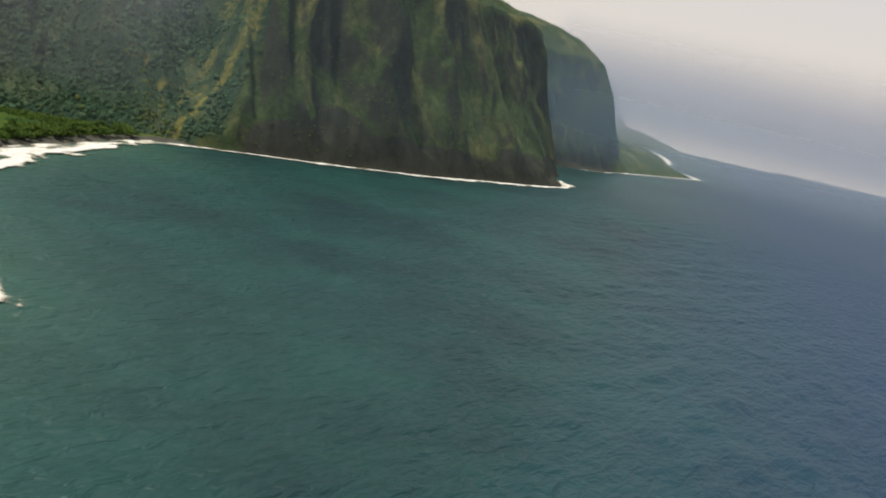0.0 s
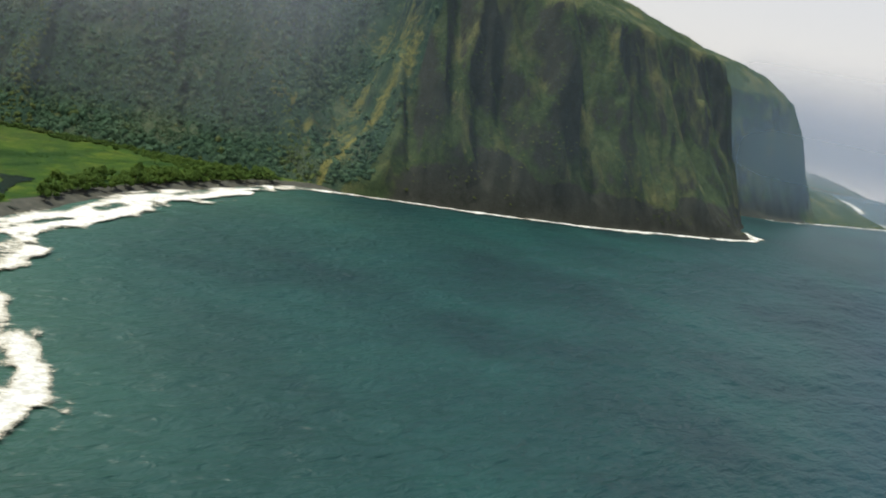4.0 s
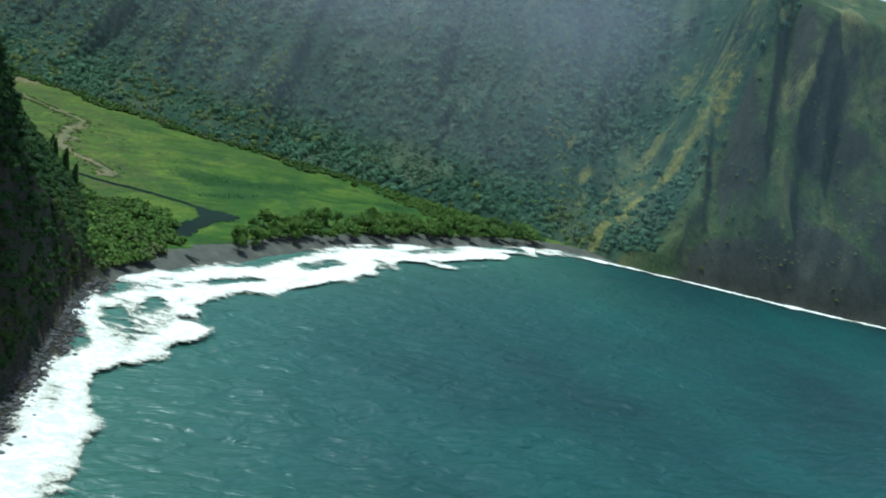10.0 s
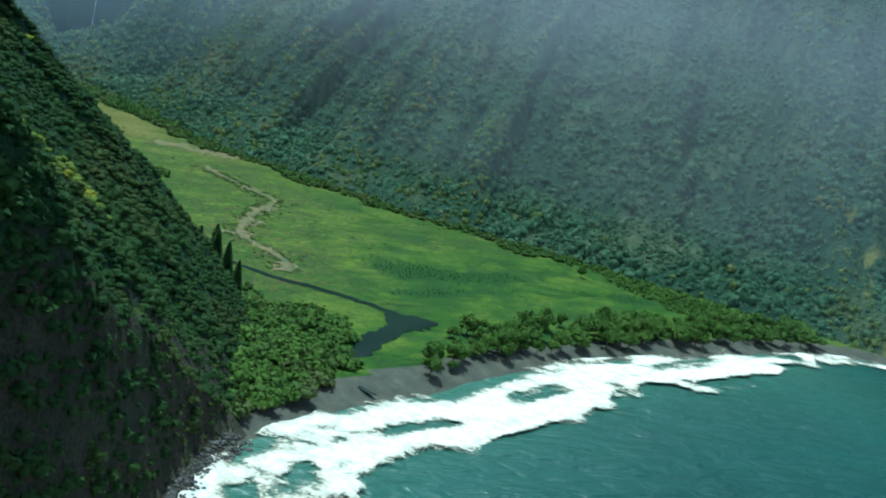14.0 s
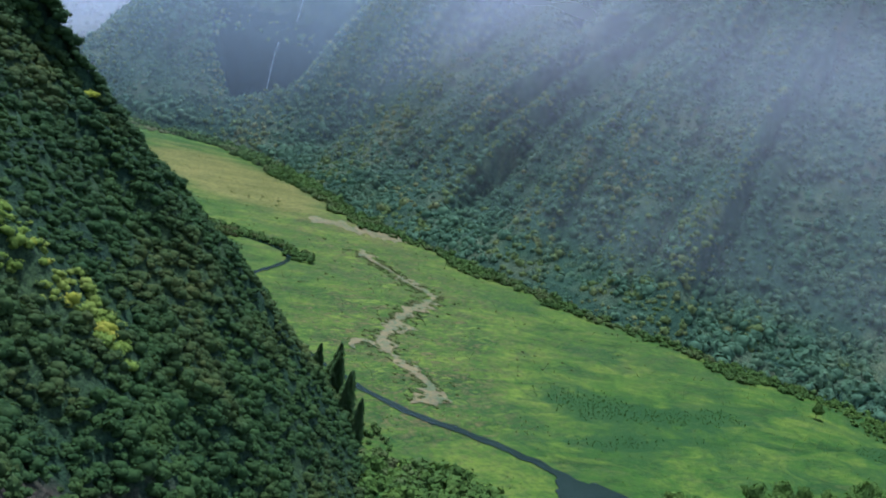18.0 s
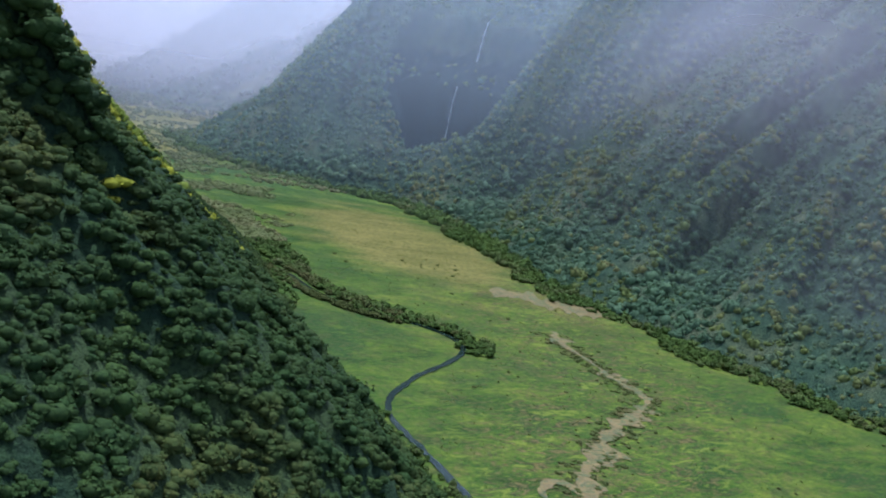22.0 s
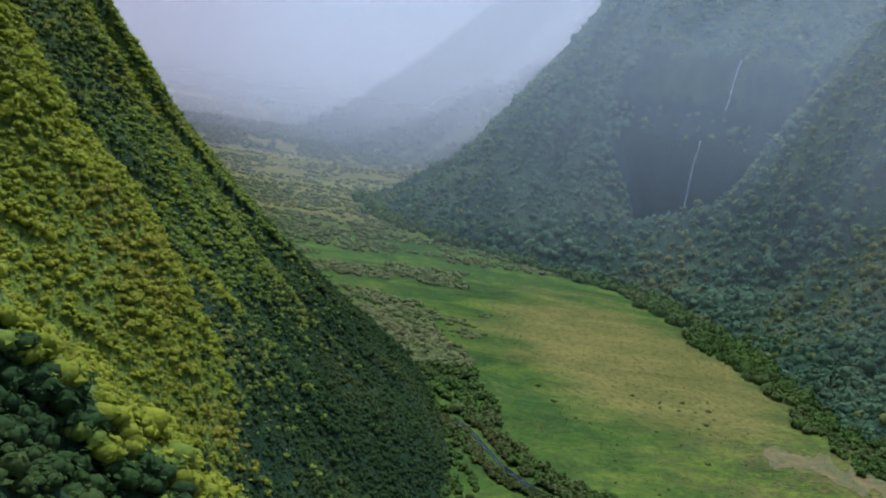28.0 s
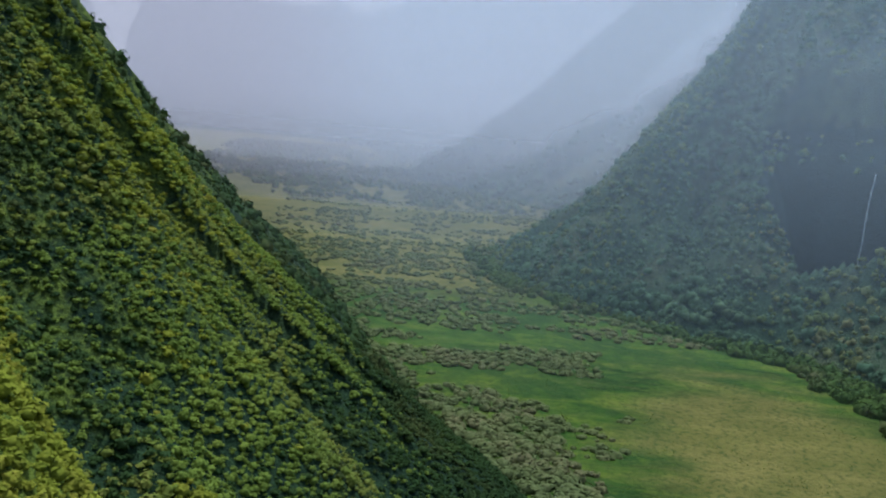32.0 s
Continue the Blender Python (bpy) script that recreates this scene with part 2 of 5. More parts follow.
c = k.mix(k.ramp(k.noise(13.0, 6.0, 0.72, (0.45, 1.5, 1), 2.2, 80.0), (0.55, 0.0), (0.66, 0.32)), c, (0.105, 0.090, 0.032))
c = k.mix(k.ramp(k.noise(34.0, 5.0, 0.7, (0.7, 1.4, 1), 1.6, 75.0), (0.54, 0.0), (0.66, 0.45)), c, (0.120, 0.155, 0.016))
c = k.mix(inland, c, k.ramp(mid, (0.3, (0.092, 0.090, 0.020)), (0.7, (0.186, 0.148, 0.044))))
c = k.mix(k.ramp(fine, (0.40, 0.6), (0.50, 0.0)), c, (0.024, 0.046, 0.009))
c = k.mix(k.ramp(k.noise(2.6, 5.0, 0.7), (0.54, 0.0), (0.64, 0.25)), c, (0.110, 0.135, 0.018))
rush = k.t.nodes.new("ShaderNodeAttribute")
rush.attribute_name = "rushes"
c = k.mix(k.ramp(k.calc("ADD", rush.outputs["Fac"], k.calc("MULTIPLY", k.calc("SUBTRACT", k.noise(13.0, 6.0, 0.75, (1.5, 0.6, 1), 1.0), 0.5), 2.6)), (0.42, 0.0), (0.62, 0.85)), c, (0.018, 0.046, 0.010))
lumpy = k.t.nodes.new("ShaderNodeAttribute")
lumpy.attribute_name = "hummocky"
ridge = k.noise(7.5, 6.0, 0.74, (1.6, 0.55, 1), 1.6, 12.0)
c = k.mix(k.calc("MULTIPLY", lumpy.outputs["Fac"], k.ramp(ridge, (0.51, 0.0), (0.56, 0.95))), c, k.ramp(k.noise(2.4, 4.0), (0.38, (0.026, 0.034, 0.012)), (0.62, (0.120, 0.094, 0.034))))
c = k.mix(k.calc("MULTIPLY", lumpy.outputs["Fac"], k.ramp(ridge, (0.40, 0.8), (0.46, 0.0))), c, (0.125, 0.150, 0.022))
k.colour(c)
k.bump(k.mix(0.5, fine, k.noise(0.9, 3.0)), 0.9, 0.8)
MEADOW = k.m

k = Mat("beach_sand", 0.8, 0.3)
k.colour(k.ramp(k.noise(9.0, 6.0, 0.7), (0.3, (0.030, 0.030, 0.021)), (0.55, (0.060, 0.057, 0.039)), (0.8, (0.110, 0.100, 0.070))))
k.bump(k.noise(1.2, 5.0), 0.4, 0.7)
SAND = k.m

k = Mat("mud", 0.6, 0.3)
c = k.ramp(k.noise(7.0, 6.0, 0.7), (0.3, (0.064, 0.046, 0.014)), (0.55, (0.138, 0.100, 0.030)), (0.8, (0.205, 0.152, 0.050)))
c = k.mix(k.ramp(k.noise(5.2, 6.0, 0.78, (1.2, 0.7, 1), 1.2), (0.50, 0.0), (0.55, 1.0)), c, k.ramp(k.noise(1.5, 3.0), (0.35, (0.026, 0.044, 0.010)), (0.7, (0.075, 0.095, 0.018))))
k.colour(c)
k.bump(k.noise(2.0, 5.0), 0.4, 0.8)
MUD = k.m

k = Mat("boulder_stone", 0.85, 0.3)
k.colour(k.ramp(k.noise(1.6, 6.0, 0.7), (0.3, (0.028, 0.026, 0.024)), (0.7, (0.11, 0.10, 0.09))))
k.bump(k.noise(0.6, 5.0), 0.2, 0.6)
STONE = k.m

k = Mat("river_water", 0.12, 0.16)
k.colour(k.ramp(k.noise(40.0, 3.0), (0.3, (0.005, 0.012, 0.009)), (0.7, (0.014, 0.024, 0.016))))
k.bump(k.noise(1.5, 3.0), 0.03, 0.5)
RIVER = k.m

k = Mat("sea_water", 0.40, 0.28)
px, py, pz = k.xyz()
shelf = k.ramp(k.noise(170.0, 4.0, 0.6), (0.35, (0.004, 0.024, 0.024)), (0.62, (0.009, 0.048, 0.041)))
shoal = k.t.nodes.new("ShaderNodeAttribute")
shoal.attribute_name = "shallow"
shelf = k.mix(shoal.outputs["Fac"], shelf, (0.055, 0.122, 0.080))
depth = k.calc("ADD", k.calc("MULTIPLY", px, 1 / 420.0), k.calc("MULTIPLY", py, -1 / 2600.0))
k.colour(k.mix(k.ramp(depth, (0.15, 0.0), (0.75, 1.0)), shelf, (0.005, 0.031, 0.066)))
chop = k.mix(0.68, k.noise(30.0, 1.5, 0.5, (0.30, 2.2, 1), 0.4, 66.0), k.noise(8.0, 2.5, 0.55, (0.60, 1.4, 1), 0.4, 62.0))
k.bump(chop, 5.2, 1.0)
k.put(k.ramp(k.calc("MULTIPLY", py, 1 / 4000.0), (0.25, 1.0), (0.8, 0.12)), k.t.nodes["Bump"].inputs["Strength"])
SEA = k.m

k = Mat("sea_foam", 0.7, 0.2)
lace = k.t.nodes.new("ShaderNodeAttribute")
lace.attribute_name = "thickness"
torn = k.mix(0.45, k.noise(11.0, 5.0, 0.7, (0.6, 1.3, 1), 1.0, 40.0), k.noise(2.6, 6.0, 0.75, None, 1.2))
holes = k.calc("ADD", lace.outputs["Fac"], k.calc("MULTIPLY", k.calc("SUBTRACT", torn, 0.5), 3.2))
k.colour(k.mix(k.ramp(k.noise(5.0, 5.0, 0.7, None, 0.8), (0.40, 0.0), (0.60, 0.75)), k.ramp(holes, (0.45, (0.36, 0.32, 0.23)), (0.8, (0.64, 0.59, 0.47)), (1.05, (0.90, 0.88, 0.83))), (0.50, 0.46, 0.37)))
k.bump(k.noise(2.6, 6.0, 0.75), 1.2, 0.9)
gap = k.t.nodes.new("ShaderNodeBsdfTransparent")
ms = k.t.nodes.new("ShaderNodeMixShader")
k.put(k.ramp(holes, (0.40, 0.0), (0.70, 1.0)), ms.inputs[0])
k.put(gap.outputs[0], ms.inputs[1])
k.put(k.b.outputs[0], ms.inputs[2])
k.put(ms.outputs[0], k.t.nodes["Material Output"].inputs["Surface"])
FOAM = k.m
k = Mat("falling_water", 0.4, 0.3)
k.colour(k.ramp(k.noise(3.0, 4.0, 0.6, (1, 1, 0.2)), (0.35, (0.45, 0.48, 0.50)), (0.65, (0.82, 0.85, 0.87))))
FALL = k.m


# ---- geometry helpers ----
def hash01(ix, iy, seed):
    n = (ix.astype(np.int64) * 374761393 + iy.astype(np.int64) * 668265263 + seed * 974711) & 0x7FFFFFFF
    n = ((n ^ (n >> 13)) * 1274126177) & 0x7FFFFFFF
    return ((n ^ (n >> 16)) & 0xFFFF) / 65535.0


def vnoise(x, y, seed=0):
    """Smooth value noise from -1 to 1."""
    x, y = np.broadcast_arrays(np.asarray(x, float), np.asarray(y, float))
    ix, iy = np.floor(x), np.floor(y)
    fx, fy = x - ix, y - iy
    fx, fy = fx * fx * fx * (fx * (fx * 6 - 15) + 10), fy * fy * fy * (fy * (fy * 6 - 15) + 10)
    a, b = hash01(ix, iy, seed), hash01(ix + 1, iy, seed)
    c, d = hash01(ix, iy + 1, seed), hash01(ix + 1, iy + 1, seed)
    return 2 * ((a + (b - a) * fx) * (1 - fy) + (c + (d - c) * fx) * fy) - 1


def fbm(x, y, seed=0, octaves=4):
    out, amp, tot = 0.0, 1.0, 0.0
    for o in range(octaves):
        out, tot = out + amp * vnoise(x * 2**o, y * 2**o, seed + o * 17), tot + amp
        amp *= 0.5
    return out / tot


def step(a, b, v):
    u = np.clip((v - a) / (b - a), 0, 1)
    return u * u * (3 - 2 * u)


def rounded(pts, times=2):
    """A polyline with its corners cut."""
    p = np.array(pts, float)
    for _ in range(times):
        q = np.empty((2 * len(p) - 2, 2))
        q[0::2], q[1::2] = p[:-1] * 0.75 + p[1:] * 0.25, p[:-1] * 0.25 + p[1:] * 0.75
        p = np.vstack([p[:1], q, p[-1:]])
    return p


def side_of(line, X, Y):
    """Distance to a polyline (positive on its left) and the length along it."""
    best, s_at, sign, run = np.full(X.shape, 1e18), np.zeros(X.shape), np.ones(X.shape), 0.0
    for (ax, ay), (bx, by) in zip(line[:-1], line[1:]):
        dx, dy = bx - ax, by - ay
        ln = math.hypot(dx, dy)
        u = np.clip(((X - ax) * dx + (Y - ay) * dy) / ln**2, 0, 1)
        d2 = (X - ax - u * dx) ** 2 + (Y - ay - u * dy) ** 2
        near = d2 < best
        best = np.where(near, d2, best)
        s_at = np.where(near, run + u * ln, s_at)
        sign = np.where(near, np.sign(dx * (Y - ay) - dy * (X - ax)), sign)
        run += ln
    return np.sqrt(best) * np.where(sign == 0, 1, sign), s_at


def along(line, s):
    """Places and left-hand normals at lengths s along a polyline."""
    seg = np.diff(line, axis=0)
    ln = np.hypot(*seg.T)
    cum = np.r_[0, np.cumsum(ln)]
    p = np.stack([np.interp(s, cum, line[:, n]) for n in (0, 1)], 1)
    q = np.stack([np.interp(s + 4.0, cum, line[:, n]) - np.interp(s - 4.0, cum, line[:, n]) for n in (0, 1)], 1)
    q /= np.maximum(np.hypot(*q.T), 1e-9)[:, None]
    return p, np.stack([-q[:, 1], q[:, 0]], 1), cum[-1]


def mesh_from(name, verts, faces, mat, smooth=True):
    """A mesh from arrays of places and of triangles or quads."""
    me = bpy.data.meshes.new(name)
    verts, faces = np.asarray(verts, np.float32), np.asarray(faces, np.int32)
    n = faces.shape[1]
    me.vertices.add(len(verts))
    me.vertices.foreach_set("co", verts.ravel())
    me.loops.add(faces.size)
    me.loops.foreach_set("vertex_index", faces.ravel())
    me.polygons.add(len(faces))
    me.polygons.foreach_set("loop_start", np.arange(0, faces.size, n, dtype=np.int32))
    me.polygons.foreach_set("use_smooth", np.full(len(faces), smooth, bool))
    me.update(calc_edges=True)
    me.materials.append(mat)
    return me


def sheet(name, xs, ys, Z, mat, keep=None, some=None):
    """A height sheet over a grid; faces whose four corners are kept."""
    X, Y = np.meshgrid(xs, ys)
    idx = np.arange(X.size).reshape(X.shape)
    quads = np.stack([idx[:-1, :-1], idx[:-1, 1:], idx[1:, 1:], idx[1:, :-1]], -1).reshape(-1, 4)
    if keep is not None:
        quads = quads[keep.ravel()[quads].all(1)]
    if some is not None:
        quads = quads[some.ravel()[quads].mean(1) > 0]
    used = np.unique(quads)
    back = np.zeros(X.size, np.int64)
    back[used] = np.arange(len(used))
    co = np.stack([X.ravel(), Y.ravel(), Z.ravel()], 1)[used]
    return new(name, mesh_from(name, co, back[quads], mat))


def part(name, me, parent, label=""):
    ob = new(name, me)
    ob.parent = parent
    return tagged(ob, label)


def domes(x, y, size, seed):
    """Rounded lumps side by side, as tree tops stand: 0 to 1."""
    gx, gy = np.floor(x / size), np.floor(y / size)
    best = np.zeros(np.shape(x))
    for i in (-1, 0, 1):
        for j in (-1, 0, 1):
            cx, cy = gx + i, gy + j
            px, py = (cx + 0.15 + 0.7 * hash01(cx, cy, seed)) * size, (cy + 0.15 + 0.7 * hash01(cx, cy, seed + 1)) * size
            r = size * (0.55 + 0.4 * hash01(cx, cy, seed + 2))
            best = np.maximum(best, np.sqrt(np.clip(1 - ((x - px) ** 2 + (y - py) ** 2) / r**2, 0, 1)) * (0.6 + 0.4 * hash01(cx, cy, seed + 3)))
    return best


# ---- the plan ----
COAST = rounded([(-320, -900), (-240, -200), (-165, 200), (-140, 390), (-168, 455), (-216, 516), (-268, 576), (-316, 626), (-331, 690), (-333, 735),
                 (-344, 800), (-347, 860), (-339, 960), (-325, 1080), (-300, 1140), (-235, 1191), (-29, 1391), (70, 1545), (168, 1685), (190, 1745), (176, 1800), (172, 1870),
                 (184, 1950), (170, 2060), (150, 2150), (200, 2225), (266, 2268), (372, 2500), (500, 2720), (592, 2898), (540, 3063), (560, 3400), (600, 3974), (500, 4300), (900, 5200)])
SPUR_FOOT = rounded([(-120, 640), (-290, 622), (-345, 643), (-394, 685), (-436, 712), (-480, 725), (-547, 728), (-620, 724), (-662, 708), (-700, 700), (-742, 714), (-780, 731), (-900, 736), (-960, 708), (-1020, 686), (-1073, 670),
                     (-1269, 625), (-1390, 585), (-1525, 530), (-1800, 430), (-2200, 320), (-2500, 150)])
WALL_FOOT = rounded([(-2520, 150), (-2600, 480), (-2420, 690), (-2150, 720), (-2000, 672), (-1880, 750), (-1720, 900), (-1560, 862), (-1420, 765), (-1353, 752), (-1250, 800),
                     (-1180, 868), (-1140, 925), (-1085, 945), (-1009, 952), (-900, 940), (-800, 947), (-695, 978), (-604, 1003), (-516, 1062),
                     (-420, 1092), (-330, 1146), (-200, 1185), (-60, 1215), (400, 1235)])


def floor_z(x):
    return 3.0 + 0.006 * np.clip(-400 - np.asarray(x, float), 0, 1500)


def past_gully(X, dv):
    """Metres east of the shady gully that climbs slantwise up the spur."""
    return X + np.interp(dv + 25 * np.exp(-(((X + 698) / 36) ** 2)), [-60, 0, 80, 100, 120, 150, 210], [561, 618, 694, 730, 758, 784, 830])


def spur_height(X, Y):
    """The spur that the sea and the river cut on two sides."""
    dc, sc = side_of(COAST, X, Y)
    dv, sv = side_of(SPUR_FOOT, X, Y)
    ribs = fbm(sv / 62, dv / 300, 3, 3) * 22 * step(0, 110, dv) + fbm(sv / 17, dv / 90, 8, 3) * 6 * step(0, 40, dv)
    big = 15 * np.exp(-(((X + 612 - 0.15 * dv) / 40) ** 2)) - 14 * np.exp(-((past_gully(X, dv) / 30) ** 2))
    big = big + 25 * np.exp(-(((X + 698) / 36) ** 2))
    v = dv + ribs + big * step(6, 60, dv)
    low, mid, high = (np.interp(X, [-1000, -850, -720, -600, -500, -420, -340], g) for g in (
        (0.78, 0.72, 0.82, 0.78, 0.86, 1.05, 0.97), (0.90, 0.90, 0.99, 0.83, 0.81, 0.91, 0.97), (1.30, 1.30, 1.25, 1.20, 1.20, 1.5, 1.7)))
    hv = low * np.clip(v, -60, 55) + mid * np.clip(v - 55, 0, 70) + high * np.clip(v - 125, 0, 600)
    cliff = dc - 10 + fbm(sc / 34, dc / 200, 21, 4) * 9 * step(8, 40, dc)
    hc = 0.22 * np.clip(dc, -60, 10) + 3.6 * np.clip(cliff, 0, 34) + 1.9 * np.clip(cliff - 34, 0, 700)
    m = np.minimum(hv + floor_z(X) - 1, hc)
    top = 175 + 330 * step(-420, -1000, X)
    m = np.where(m > top - 50, top - 50 + 50 * np.tanh((m - top + 50) / 50), m)
    return m + fbm(X / 24, Y / 24, 5, 4) * 3.5 * step(0, 30, np.minimum(dv, dc)), dv, dc


def bowl(X, Y):
    """The steep rock bowl that the two falls drop into: the way into it, and its height."""
    a, b = (X + 1195) * -0.75 + (Y - 980) * 0.66, (X + 1195) * 0.66 + (Y - 980) * 0.75
    back = a + fbm(b / 13, a / 40, 95, 3) * 3.0
    back = 5.2 * np.clip(back - 5, 0, 15.6) + 1.9 * np.clip(back - 20.6, 0, 13) + 4.2 * np.clip(back - 33.6, 0, 11) + 1.5 * np.clip(back - 44.6, 0, 400)
    flank = 1.8 * np.clip(np.abs(b + 12) - 18 + fbm(a / 16, b / 30, 97, 3) * 5, 0, 400)
    return a, 36 + np.maximum(back, flank) + 0.5 * np.clip(a - 5, -400, 0)


def wall_height(X, Y):
    """The valley's far wall with its side spurs, and the sea cliff at its end."""
    dw, sw = side_of(WALL_FOOT, X, Y)
    dc, sc = side_of(COAST, X, Y)
    slant = sw + 0.35 * dw
    ribs = fbm(slant / 85, dw / 420, 31, 3) * 64 * step(6, 150, dw) + fbm(slant / 27, dw / 190, 37, 3) * 32 * step(0, 60, dw)
    ribs = ribs * (1 - 0.45 * step(-1040, -1180, X)) * (1 - 0.9 * np.exp(-(((X + 1360) / 26) ** 2)) * step(60, 120, dw))
    v = dw + ribs
    gain = 1 + 0.9 * step(-345, -285, X) + 0.55 * step(-1030, -1100, X) * step(-1600, -1480, X) + 1.05 * np.exp(-((X + 1290) ** 2 + (Y - 1065) ** 2) / 125.0**2)
    hw = (0.55 * np.clip(v, -60, 70) + 0.80 * np.clip(v - 70, 0, 100) + 1.0 * np.clip(v - 170, 0, 900)) * gain
    a, gorge = bowl(X, Y)
    far = step(2120, 2300, Y)
    bent = sc + 26 * fbm(sc / 70, dc / 50, 57, 3)
    flute = fbm(bent / 95, dc / 330, 51, 2) * 58 * step(8, 80, dc) + fbm(bent / 36, dc / 160, 55, 3) * 22 * step(5, 45, dc) + fbm(bent / 13, dc / 40, 59, 2) * 6 * step(5, 30, dc)
    nose = np.minimum(50, 0.36 * np.clip(190 - X, 0, 400)) * np.exp(-(((Y - 1765) / 62) ** 2)) + 14 * np.exp(-((X - 185) ** 2 + (Y - 1750) ** 2) / 40.0**2)
    c = dc - 5 + flute * (1 - 0.6 * np.exp(-(((Y - 1765) / 90) ** 2))) - nose
    c = c * (1 + 0.22 * step(1800, 1900, Y))
    hc = np.minimum(0.9 * np.clip(dc, -60, 7), 6) + 0.08 * np.clip(dc - 7, 0, 60) + 1.55 * np.clip(c, 0, 70) + 2.3 * np.clip(c - 70, 0, 70) + 0.42 * np.clip(c - 140, 0, 900)
    f = dc - 18 + 0.6 * flute - 260 * step(2450, 2900, Y)
    hc = np.where(far > 0, np.maximum(hc * (1 - far), 0) + far * (0.25 * np.clip(dc, -60, 220) + 1.95 * np.clip(f, 0, 110) + 0.6 * np.clip(f - 110, 0, 80) + 0.2 * np.clip(f - 190, 0, 900)), hc)
    top = 300 + 110 * step(-1650, -2000, X) + 0.22 * np.clip(np.minimum(dw, dc) - 120, 0, 900) + 14 * fbm(X / 70, Y / 70, 63, 2)
    h = np.minimum(np.minimum(hw + floor_z(X) - 1, hc), gorge + 9 * np.clip(-25 - a, 0, 400))
    h = np.where(h > top - 60, top - 60 + 60 * np.tanh((h - top + 60) / 60), h)
    return h + fbm(X / 30, Y / 30, 61, 4) * 5 * step(0, 40, np.minimum(dw, dc)), dw, dc


def faces_sea(X, Y):
    """Positive where the sea cliff, not the valley side, shapes the mountain."""
    dw, dc = side_of(WALL_FOOT, X, Y)[0], side_of(COAST, X, Y)[0]
    gain = 1 + 0.9 * step(-345, -285, X)
    hw = (0.55 * np.clip(dw, -60, 70) + 0.80 * np.clip(dw - 70, 0, 100) + np.clip(dw - 170, 0, 900)) * gain
    hc = 1.55 * np.clip(dc - 5, -60, 70) + 2.3 * np.clip(dc - 75, 0, 70) + 0.42 * np.clip(dc - 145, 0, 900)
    return np.where(Y > 1600, 1.0, hw - hc)


GRASS_RIDGE = rounded([(-300, 1150), (-307, 1172), (-304, 1214), (-297, 1239), (-290, 1272), (-285, 1300), (-282, 1350)], 1)


def dry_and_lit(X, Y):
    """Open dry grass, coloured yellower for the sun on it: along the ridge over the beach's end and on bare patches."""
    d, s = side_of(GRASS_RIDGE, X, Y)
    g = (0.75 + 0.3 * vnoise(s / 16, d / 9, 5)) * np.exp(-(((d - 2) / np.where(d > 2, 6, 4.5)) ** 2)) * step(195, 120, s)
    # golden sunlit streaks beside the ridge, painted as more grass
    g = np.maximum(g, (0.40 + 0.28 * fbm(X / 14, Y / 40, 13, 3)) * step(-430, -350, X) * step(-225, -275, X) * step(1165, 1200, Y) * step(1480, 1380, Y))
    for cx, cy, rx, ry in ((-361, 1228, 8, 30), (-393, 1244, 6, 24), (-338, 1185, 7, 24), (-487, 1369, 7, 20), (-293, 1330, 12, 26), (-211, 1311, 10, 14), (-330, 1285, 7, 26), (-420, 1300, 6, 20)):
        g = np.maximum(g, (0.55 + 0.35 * vnoise(X / 7, Y / 18, 9)) * np.exp(-(((X - cx) / rx) ** 2 + ((Y - cy) / ry) ** 2)))
    return g


def lit_fern_zone(X, Y, Z):
    """The open ferny rib of the spur, its sunlight put into a yellower growth colour."""
    dv = side_of(SPUR_FOOT, X, Y)[0]
    rag = fbm(X / 24, Y / 24, 107, 3)
    return step(-5, 9, past_gully(X, dv) + 10 * rag) * step(-578, -598, X - 0.25 * (dv - 100) + 16 * rag) * step(44, 74, Z + 26 * rag)


def with_dry_and_lit(ob, amount=None):
    co = np.empty(len(ob.data.vertices) * 3, np.float32)
    ob.data.vertices.foreach_get("co", co)
    at = ob.data.attributes.new("dry_and_lit", "FLOAT", "POINT")
    at.data.foreach_set("value", (dry_and_lit(co[0::3].astype(float), co[1::3].astype(float)) if amount is None else amount(*co.reshape(-1, 3).T.astype(float))).astype(np.float32))
    return ob


def canopy(X, Y, Z, dw, dc):
    """How far the closed tree tops stand over the valley wall."""
    return 2.4 * domes(X, Y + 0.35 * Z, 11.0, 701) * step(0, 12, dw) * step(8, 30, dc)


def undergrowth(X, Y, Z, dv, dc):
    """How far the closed growth stands over the spur."""
    return (1.6 + 1.1 * step(-960, -1040, X)) * np.maximum(domes(X, Y + 0.3 * Z, 8.0, 711), 0.8 * domes(X, Y + 0.3 * Z, 5.0, 719)) * step(2, 16, dv) * step(14, 40, dc)


# ---- the large structure ----
xs = np.r_[np.linspace(-2750, -1000, 130), np.arange(-996, -100, 5)]
ys = np.r_[np.linspace(100, 560, 40), np.arange(566, 1240, 6), 1260]
X, Y = np.meshgrid(xs, ys)
dc, _ = side_of(COAST, X, Y)
Z = np.where(dc < 25, np.minimum(floor_z(X), 0.2 * dc - 0.3), floor_z(X))
Z = np.maximum(Z, -6) + fbm(X / 40, Y / 40, 2, 3) * 0.25 * step(25, 60, dc)
ground = sheet("ground", xs, ys, Z, MEADOW, dc > 13)
gx, gy = np.array([v.co[:2] for v in ground.data.vertices]).T
